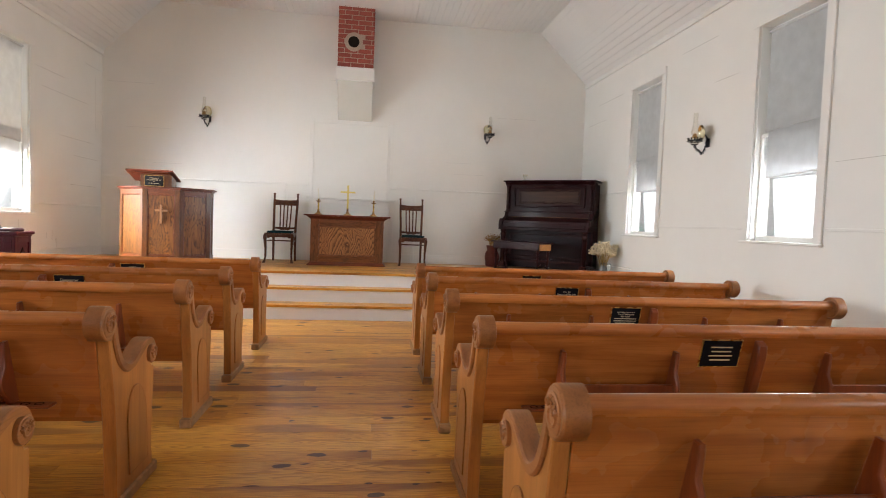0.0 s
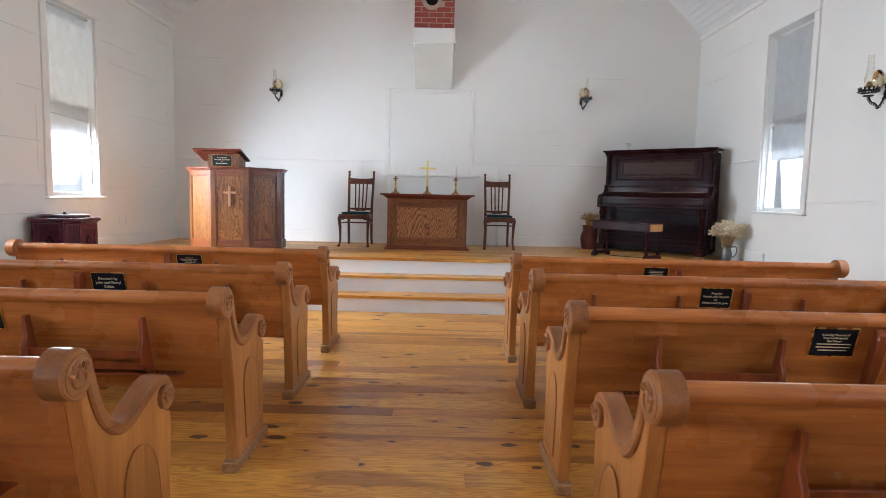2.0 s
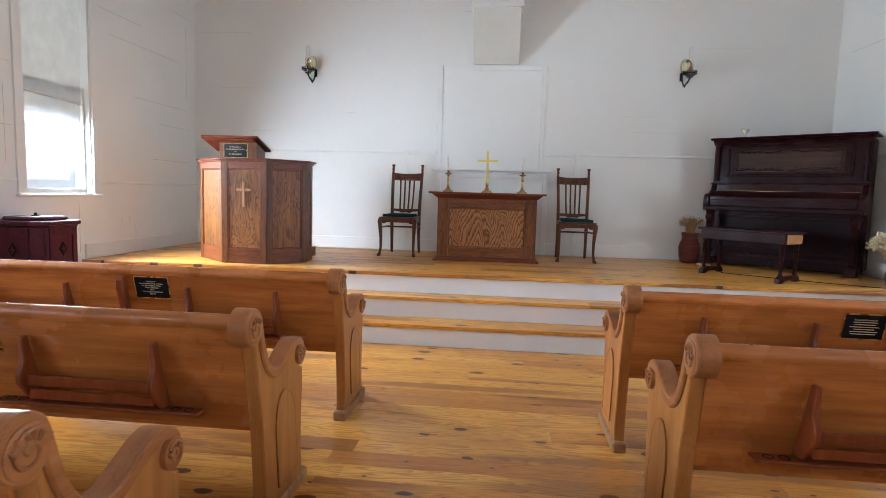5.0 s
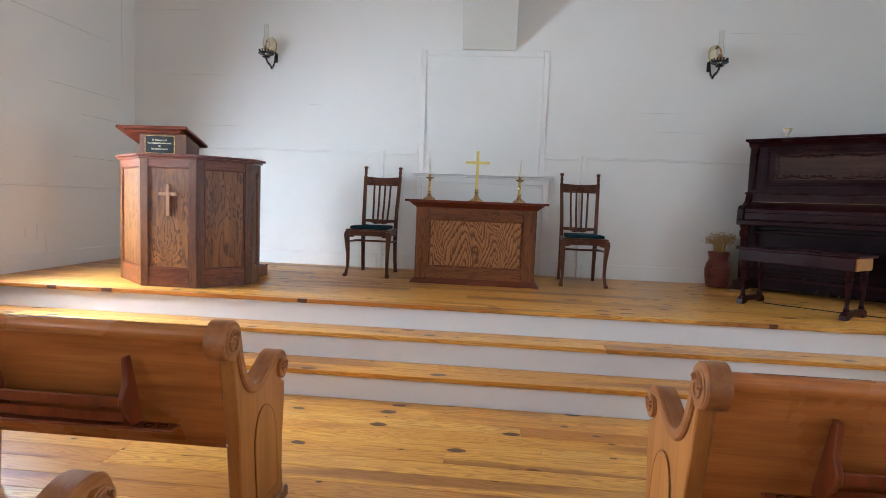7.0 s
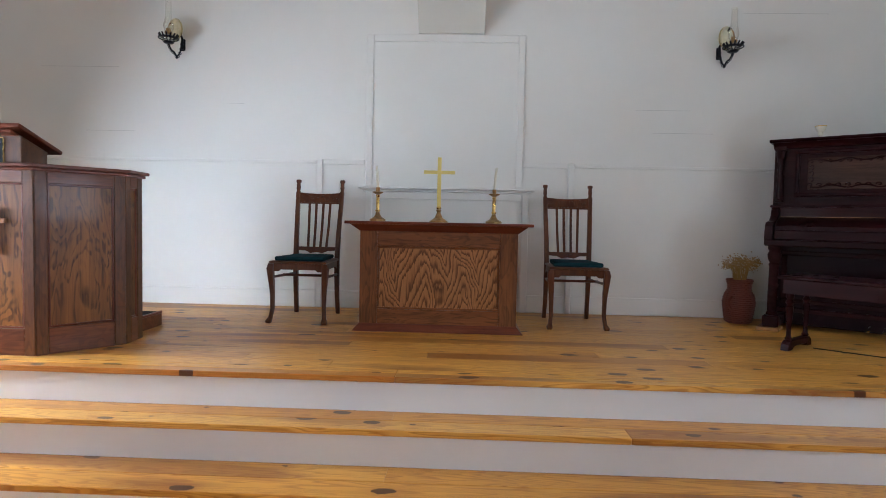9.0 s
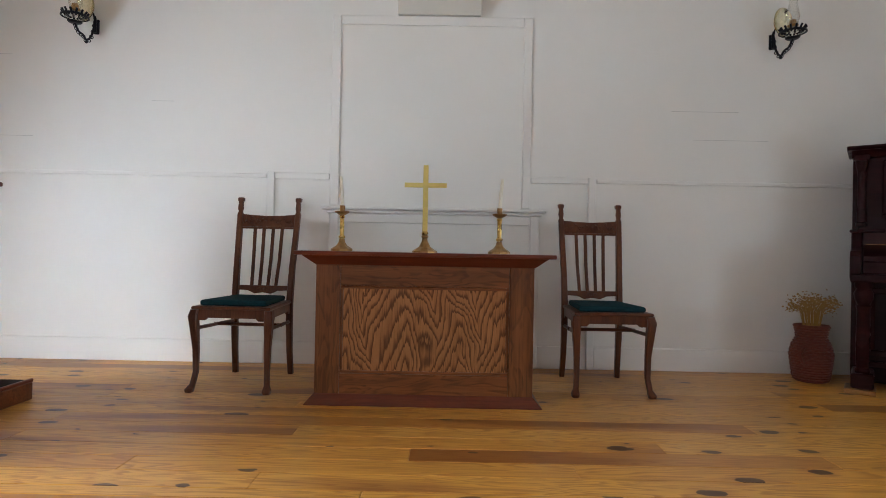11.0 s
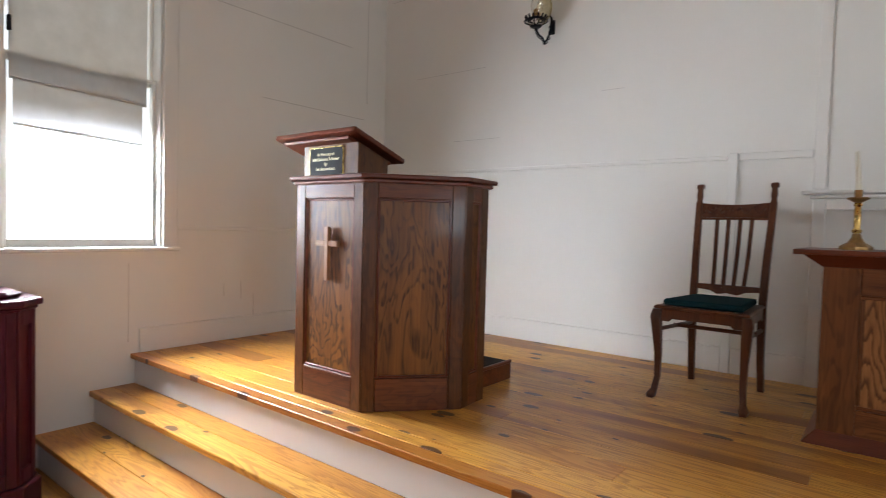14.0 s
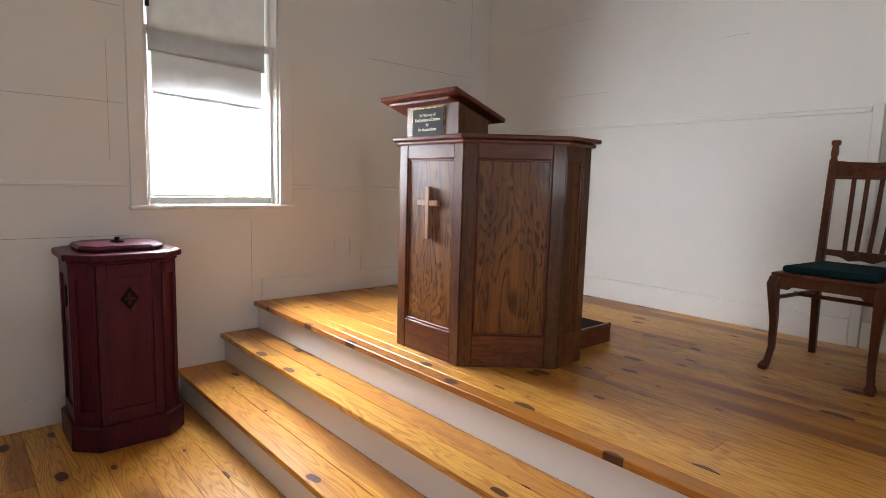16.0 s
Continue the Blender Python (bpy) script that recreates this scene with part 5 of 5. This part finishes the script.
part("shelf", box(-PW - 0.012, PW + 0.012, -0.045, 0.003, 0.935, 0.954, 0.006), PIANO_WOOD, pno)
part("name_board", box(-PW + 0.06, PW - 0.06, -0.04, 0.0, 0.862, 0.934), PIANO_WOOD, pno)
fall = part("fallboard", prism([(-0.042, 0.862), (-0.075, 0.858), (-0.20, 0.815), (-0.245, 0.79), (-0.245, 0.762), (-0.042, 0.762)], 2 * (PW - 0.058), lambda u, v, w: Vector((-PW + 0.058 + w, u, v)), 0.005), PIANO_WOOD, pno, "closed fallboard", True)
part("hinge_strip", box(-PW + 0.07, PW - 0.07, -0.082, -0.062, 0.8605, 0.8635), AGED_BRASS, fall, "long brass hinge")
part("keybed", box(-PW, PW, -0.295, 0.002, 0.640, 0.688, 0.008), PIANO_WOOD, pno)
part("key_slip", box(-PW + 0.058, PW - 0.058, -0.262, -0.05, 0.689, 0.761, 0.006), PIANO_WOOD, pno)
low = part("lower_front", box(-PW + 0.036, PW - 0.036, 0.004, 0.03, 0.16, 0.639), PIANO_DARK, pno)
for x0, x1, z0, z1 in ((-0.66, 0.66, 0.565, 0.60), (-0.66, 0.66, 0.19, 0.225), (-0.66, -0.625, 0.2255, 0.5645), (0.625, 0.66, 0.2255, 0.5645)):
    part("panel_frame", box(x0, x1, -0.012, 0.0035, z0, z1, 0.006), PIANO_WOOD, low)
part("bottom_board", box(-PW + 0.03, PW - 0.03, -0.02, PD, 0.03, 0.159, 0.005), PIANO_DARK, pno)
part("bottom_moulding", box(-PW + 0.05, PW - 0.05, -0.035, -0.0205, 0.125, 0.158, 0.005), PIANO_WOOD, pno)
for x in (-0.09, 0.0, 0.09):
    part("pedal", tube([(x, -0.01, 0.075), (x, -0.06, 0.07), (x, -0.10, 0.055), (x, -0.115, 0.05)], [0.010, 0.012, 0.020, 0.012], 10, flat=0.35), plain("nickel_pedal", (0.72, 0.70, 0.66), 0.25, 1.0), pno, "bright nickel pedal", True)
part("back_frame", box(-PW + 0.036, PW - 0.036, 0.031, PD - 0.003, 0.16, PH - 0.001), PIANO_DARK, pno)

pm = pose(4.16, 9.41, PLAT, 0, 0, -37.0)
ch = thing("candle_holder", "small glass candle holder on the piano lid", "candle holder", pm @ pose(-0.46, 0.08, PH + 0.0242))
part("foot", lathe([(0.040, 0.0), (0.042, 0.006), (0.018, 0.012), (0.014, 0.03)], 16), LAMP_GLASS, ch, smooth=True)
part("cup", lathe([(0.012, 0.0305), (0.018, 0.045), (0.015, 0.055), (0.033, 0.075), (0.038, 0.10), (0.036, 0.102), (0.026, 0.078)], 16), WAX, ch, "pale cup with gilt rim", True)
part("rim", lathe([(0.039, 0.098), (0.040, 0.104), (0.036, 0.104)], 16, caps=False), BRASS, ch, smooth=True)

# ---- piano bench ----
bn = thing("piano_bench", "dark piano bench with turned legs and a paler end", "bench", pose(3.55, 8.72, PLAT, 0, 0, -50.0))
part("lid", box(-0.44, 0.44, -0.185, 0.185, 0.452, 0.474, 0.006), PIANO_WOOD, bn)
part("box_front", box(-0.41, 0.41, -0.165, -0.147, 0.36, 0.4515, 0.003), PIANO_WOOD, bn)
part("box_back", box(-0.41, 0.41, 0.147, 0.165, 0.36, 0.4515, 0.003), PIANO_WOOD, bn)
part("box_end", box(0.40, 0.418, -0.146, 0.146, 0.36, 0.4515, 0.003), BENCH_END, bn, "golden brown end board")
part("box_end", box(-0.418, -0.40, -0.146, 0.146, 0.36, 0.4515, 0.003), PIANO_WOOD, bn)
for sx in (-1, 1):
    for sy in (-1, 1):
        part("leg", lathe([(0.018, 0.062), (0.022, 0.075), (0.015, 0.085), (0.013, 0.12), (0.021, 0.26), (0.023, 0.275), (0.014, 0.285), (0.027, 0.305), (0.014, 0.322), (0.024, 0.338), (0.024, 0.36)], 14, (sx * 0.375, sy * 0.135, 0)), PIANO_WOOD, bn, "turned leg", True)
    part("foot_rail", prism([(-0.185, 0.0), (-0.13, 0.0), (-0.09, 0.022), (0.09, 0.022), (0.13, 0.0), (0.185, 0.0), (0.18, 0.04), (0.15, 0.062), (-0.15, 0.062), (-0.18, 0.04)], 0.05, lambda u, v, w, sx=sx: Vector((sx * 0.375 - 0.025 + w, u, v)), 0.004), PIANO_WOOD, bn)

# ---- basket, jug and dried flowers ----
bk = thing("basket_vase", "tall red-brown woven basket vase on the platform", "basket", pose(3.37, 9.93, PLAT))
prof = [(0.085, 0.0), (0.098, 0.02), (0.11, 0.10), (0.118, 0.17), (0.105, 0.23), (0.082, 0.275), (0.085, 0.31), (0.098, 0.355)]
part("body", lathe(prof + [(0.088, 0.355), (0.075, 0.29)], 24), WICKER, bk, smooth=True)
for k in range(22):
    z = 0.012 + k * 0.0158
    r = np.interp(z, [p[1] for p in prof], [p[0] for p in prof])
    part("weave", tube([((r + 0.002 + 0.0025 * (-1) ** (j + k)) * math.cos(j * math.pi / 14), (r + 0.002 + 0.0025 * (-1) ** (j + k)) * math.sin(j * math.pi / 14), z) for j in range(29)], 0.0055, 5), WICKER, bk)
part("handle", tube(spline([(-0.085, -0.07, 0.11), (-0.12, -0.09, 0.15), (-0.12, -0.09, 0.19), (-0.085, -0.07, 0.22)], 5), 0.009, 6), WICKER, bk)


def bouquet(name, label, m, stems, spread, height, head, mat_head, mat_stem, seed, heads):
    th = thing(name, label, "flowers", m)
    rng = random.Random(seed)
    bs, bh = B(), B()
    for _ in range(stems):
        a, e = rng.uniform(0, 2 * math.pi), spread * math.sqrt(rng.random())
        h = height * rng.uniform(0.5, 1.0) * (1 - 0.28 * (e / spread) ** 2)
        tip = Vector((e * math.cos(a), e * math.sin(a), h))
        tube([(0.02 * math.cos(a), 0.02 * math.sin(a), -0.14), tip * 0.5 + Vector((0, 0, 0.02)), tip], [0.0018, 0.0015, 0.001], 4, bm=bs)
        for _ in range(heads):
            c = tip + Vector([rng.gauss(0, 0.016) for _ in range(3)])
            one = bmesh.new()
            bmesh.ops.create_icosphere(one, subdivisions=1, radius=head * rng.uniform(0.5, 1.15), matrix=Matrix.Translation(c))
            for v in one.verts:
                v.co += Vector([rng.gauss(0, head * 0.22) for _ in range(3)])
            join(bh, one)
    tagged(part("stem_bunch", bs, mat_stem, th), kind="stuff")
    tagged(part("flower_head_mass", bh, mat_head, th), kind="stuff")


bouquet("dried_grass_bunch", "golden dried grass standing in the basket", pose(3.37, 9.93, PLAT + 0.36), 90, 0.14, 0.20, 0.006, GRASS_DRY, GRASS_DRY, 3, 5)
JX, JY = 4.76, 8.52
jug = thing("jug", "grey pewter jug with a curved handle on the platform", "jug", pose(JX, JY, PLAT) @ Matrix.Scale(0.92, 4))
part("body", lathe([(0.058, 0.0), (0.062, 0.008), (0.055, 0.016), (0.066, 0.05), (0.070, 0.09), (0.060, 0.14), (0.050, 0.18), (0.052, 0.20), (0.062, 0.225), (0.056, 0.225), (0.045, 0.19)], 22), PEWTER, jug, smooth=True)
part("handle", tube(spline([(0.052, -0.02, 0.20), (0.10, -0.04, 0.205), (0.115, -0.045, 0.15), (0.095, -0.038, 0.09), (0.066, -0.026, 0.06)], 6), 0.007, 8), PEWTER, jug, smooth=True)
bouquet("dried_flower_bunch", "cream dried hydrangea-like flowers standing in the jug", pose(JX, JY, PLAT + 0.207), 90, 0.19, 0.31, 0.012, PETAL, STRAW, 7, 9)
cb = thing("floor_cable", "thin dark cable lying on the platform floor", "cable", pose(0, 0, PLAT))
part("cable", tube(spline([(3.40, 8.98, 0.004), (3.75, 8.72, 0.004), (4.25, 8.42, 0.004), (4.70, 8.22, 0.004), (4.92, 8.16, 0.004)], 6), 0.004, 6), CABLE, cb)

# ---- baptismal font ----
FX, FY = -2.69, 7.165
fo = thing("baptismal_font", "dark cherry-red eight-sided wooden font chest with a lid", "font", pose(FX, FY, 0))
def octo(hx, hy, c):
    return [(-hx, -hy + c), (-hx + c, -hy), (hx - c, -hy), (hx, -hy + c), (hx, hy - c), (hx - c, hy), (-hx + c, hy), (-hx, hy - c)]
part("plinth", prism(octo(0.26, 0.262, 0.10), 0.13, XY, 0.008), CHERRY, fo)
part("body", prism(octo(0.23, 0.23, 0.088), 0.80, lambda u, v, w: Vector((u, v, 0.1305 + w))), CHERRY, fo)
ring = octo(0.233, 0.233, 0.089)
for k in range(8):
    a, b = Vector((*ring[k], 0)), Vector((*ring[(k + 1) % 8], 0))
    w = (b - a).length
    m = pose(a.x, a.y, 0, 0, 0, math.degrees(math.atan2(b.y - a.y, b.x - a.x)))
    bm = B()
    st = 0.028 if w < 0.2 else 0.042
    for x0, x1, z0, z1 in ((0.0, st, 0.131, 0.93), (w - st, w, 0.131, 0.93), (st, w - st, 0.131, 0.20), (st, w - st, 0.865, 0.93)):
        box(x0 + 0.0006, x1 - 0.0006, -0.010, 0.004, z0, z1, 0.002, bm=bm)
    o = part("panel_frame", bm, CHERRY, fo)
    o.matrix_local = m
    if w < 0.2:
        continue
    dm = part("diamond", prism([(w / 2 - 0.042, 0.755), (w / 2, 0.695), (w / 2 + 0.042, 0.755), (w / 2, 0.815)], 0.006, lambda u, v, ww: Vector((u, -0.005 + ww, v)), 0.002), MATT_BLACK, fo, "dark carved diamond")
    dm.matrix_local = m
    bm = box(w / 2 - 0.006, w / 2 + 0.006, -0.008, -0.0052, 0.725, 0.785)
    box(w / 2 - 0.022, w / 2 - 0.0062, -0.008, -0.0052, 0.749, 0.761, bm=bm)
    box(w / 2 + 0.0062, w / 2 + 0.022, -0.008, -0.0052, 0.749, 0.761, bm=bm)
    cx = part("carved_cross", bm, CHERRY, dm)
part("neck_moulding", prism(octo(0.25, 0.25, 0.096), 0.018, lambda u, v, w: Vector((u, v, 0.931 + w)), 0.007), CHERRY, fo)
part("top_slab", prism(octo(0.268, 0.268, 0.103), 0.034, lambda u, v, w: Vector((u, v, 0.9495 + w)), 0.010, seg=2), CHERRY, fo)
ld = part("lid", prism(octo(0.185, 0.195, 0.07), 0.030, lambda u, v, w: Vector((u, v, 0.984 + w)), 0.012), CHERRY, fo, "raised lid")
part("knob", lathe([(0.022, 1.0142), (0.024, 1.018), (0.008, 1.022), (0.014, 1.036), (0.010, 1.043)], 12), IRON, ld, smooth=True)
part("pull_ring", tube([(0.03 * math.cos(k * math.pi / 8), 0.03 * math.sin(k * math.pi / 8), 1.021) for k in range(17)], 0.004, 6), IRON, ld)


# ---- oil lamp wall brackets ----
def sconce(m, swing):
    th = thing("wall_oil_lamp", "black iron wall bracket with a glass oil lamp and round reflector", "wall lamp", m, "bracket lamps")
    part("wall_plate", box(-0.020, 0.020, -0.014, 0.0, -0.055, 0.055, 0.005), IRON, th)
    part("hinge_post", tube([(0, -0.028, -0.05), (0, -0.028, 0.055), (0, -0.028, 0.075)], [0.010, 0.010, 0.004], 8), IRON, th, smooth=True)
    part("wall_plate_lug", box(-0.009, 0.009, -0.030, -0.0145, -0.045, -0.03), IRON, th)
    part("wall_plate_lug", box(-0.009, 0.009, -0.030, -0.0145, 0.03, 0.045), IRON, th)
    th.matrix_world = m @ Matrix.Scale(0.9, 4)
    r = pose(0, -0.028, 0, 0, 0, swing)
    def sw(name, bm, mat, parent=th, label="", smooth=True):
        bm.transform(r)
        return part(name, bm, mat, parent, label, smooth)
    path = spline([(0, -0.006, 0.03), (0, -0.012, -0.03), (0, -0.030, -0.09), (0, -0.062, -0.125), (0, -0.090, -0.095), (0, -0.118, -0.085), (0, -0.140, -0.055), (0, -0.150, -0.03)], 6)
    arm = sw("arm", tube(path, 0.0075, 8), IRON, label="openwork scrolled iron arm")
    for k in range(3, len(path) - 3, 4):
        p = path[k]
        sw("arm_scroll", tube([(0, p.y + 0.014 * math.cos(j * math.pi / 5), p.z - 0.010 + 0.012 * math.sin(j * math.pi / 5)) for j in range(11)], 0.0035, 5), IRON, arm)
    sw("arm_drop", lathe([(0.002, -0.152), (0.010, -0.146), (0.012, -0.138), (0.006, -0.128)], 10, (0, -0.062, 0)), IRON, arm)
    sw("reflector_stem", tube(spline([(0, -0.008, 0.05), (0, -0.012, 0.08), (0, -0.030, 0.10), (0, -0.040, 0.115)], 5), 0.0055, 6), IRON)
    C = (0, -0.150, -0.04)
    hold = sw("lamp_holder", lathe([(0.020, 0.004), (0.040, 0.008), (0.048, 0.016), (0.040, 0.018), (0.018, 0.012)], 20, C), IRON, label="pierced iron bowl")
    sw("bowl_rim", lathe([(0.084, 0.046), (0.092, 0.050), (0.090, 0.060), (0.080, 0.056)], 22, C, caps=False), IRON, hold)
    for k in range(14):
        a = 2 * math.pi * k / 14
        sw("bowl_rib", tube([(C[0] + q * math.cos(a), C[1] + q * math.sin(a), z) for q, z in ((0.046, 0.014), (0.070, 0.026), (0.086, 0.050))], 0.0075, 5), IRON, hold)
    sw("oil_font", lathe([(0.030, 0.018), (0.058, 0.03), (0.068, 0.055), (0.060, 0.078), (0.030, 0.09)], 20, C), LAMP_GLASS, label="clear glass oil font")
    sw("burner", lathe([(0.024, 0.0905), (0.034, 0.098), (0.036, 0.106), (0.026, 0.118), (0.022, 0.140), (0.010, 0.150)], 16, C), AGED_BRASS, label="brass burner")
    sw("chimney", lathe([(0.030, 0.107), (0.044, 0.150), (0.046, 0.175), (0.034, 0.225), (0.027, 0.28), (0.026, 0.40)], 20, C, caps=False), LAMP_GLASS, label="clear glass chimney")
    sh = lathe([(0.001, 0.0), (0.045, -0.005), (0.080, -0.018), (0.100, -0.034), (0.102, -0.032), (0.080, -0.014), (0.045, -0.002)], 24, caps=False)
    sh.transform(pose(0, -0.045, 0.118, -86))
    sw("reflector", sh, MIRROR, label="silvered glass reflector disc")
    return th


for m, swing in ((pose(-1.33, WB, 2.79), -24), (pose(3.21, WB, 2.765), 24)):
    sconce(m, swing)
for m, swing in ((pose(WR, 6.36, 2.25, 0, 0, -90), -8), (pose(WL, 6.36, 2.25, 0, 0, 90), 5)):
    sconce(m, swing)

# ---- outside ----
tagged(part("ground", box(-400, 400, -400, 400, -0.9, -0.7), GROUND), "lawn round the church", "ground", kind="structure")

# self-lit white sheet behind the west windows
tagged(part("backdrop_west", box(-62, -61.9, -400, 400, -2, 20), GLOW_WHITE), "glowing white backdrop beyond the lawn", "backdrop", kind="structure")
# self-lit tree backdrop behind the east windows
tagged(part("backdrop_east", box(61.9, 62, -400, 400, -2, 20), GLOW_TREES), "glowing backdrop of hazy pale trees beyond the lawn", "backdrop", kind="structure")

# ---- floors: planks laid side to side ----
floor = thing("floor", "knotty honey-coloured heart pine plank floor", "floor", pose(0, 0, 0), kind="structure")
platform_floor = thing("platform_floor", "knotty honey-coloured heart pine platform floor", "floor", pose(0, 0, PLAT), kind="structure")
plank_meshes = {}


def plank(parent, x0, x1, y0, y1, ztop, thick, bev=0.0011, name="plank"):
    key = (round(x1 - x0, 3), round(y1 - y0, 3), thick)
    if key not in plank_meshes:
        lx, ly = x1 - x0, y1 - y0
        plank_meshes[key] = mesh_from(box(-lx / 2, lx / 2, -ly / 2, ly / 2, -thick, 0, bev), "plank", PINE)
    o = new(name, plank_meshes[key])
    o.parent = parent
    o.location = ((x0 + x1) / 2, (y0 + y1) / 2, ztop)
    return o


def lay(parent, y0, y1, width, ztop, rng):
    rows = max(1, round((y1 - y0) / width))
    w = (y1 - y0) / rows
    last = -9.0
    for r in range(rows):
        cuts = [WL]
        while True:
            c = round(cuts[-1] + rng.choice((1.6, 2.1, 2.6, 3.1, 3.6)) if len(cuts) > 1 else WL + rng.choice((0.7, 1.2, 1.7, 2.3, 2.9, 3.4)), 2)
            if c > WR - 0.5:
                break
            cuts.append(c)
        cuts.append(WR)
        for a, b in zip(cuts, cuts[1:]):
            plank(parent, a + 0.0005, b - 0.0005, y0 + r * w + 0.0006, y0 + (r + 1) * w - 0.0006, ztop, 0.024)


rng = random.Random(11)
lay(floor, WF, RISER_Y[0], 0.134, 0.0, rng)
lay(platform_floor, RISER_Y[2] + 0.115, WB, 0.134, 0.0, rng)
for i in range(3):
    stair = thing("step_tread_%s" % "abc"[i], "varnished pine step tread with a rounded nosing", "step", pose(0, 0, RISE * (i + 1)), kind="structure")
    y0 = RISER_Y[i] - 0.028
    y1 = RISER_Y[i + 1] if i < 2 else RISER_Y[2] + 0.115
    half = y0 + (y1 - y0) * 0.5
    for a, b in ((y0, half), (half, y1)):
        cut = rng.choice((-0.6, 0.8, 1.9, 2.7))
        for xa, xb in ((WL, cut), (cut, WR)):
            plank(stair, xa + 0.0005, xb - 0.0005, a + 0.0005, b - 0.0005, 0.0, 0.030, 0.003 if a == y0 else 0.0011)
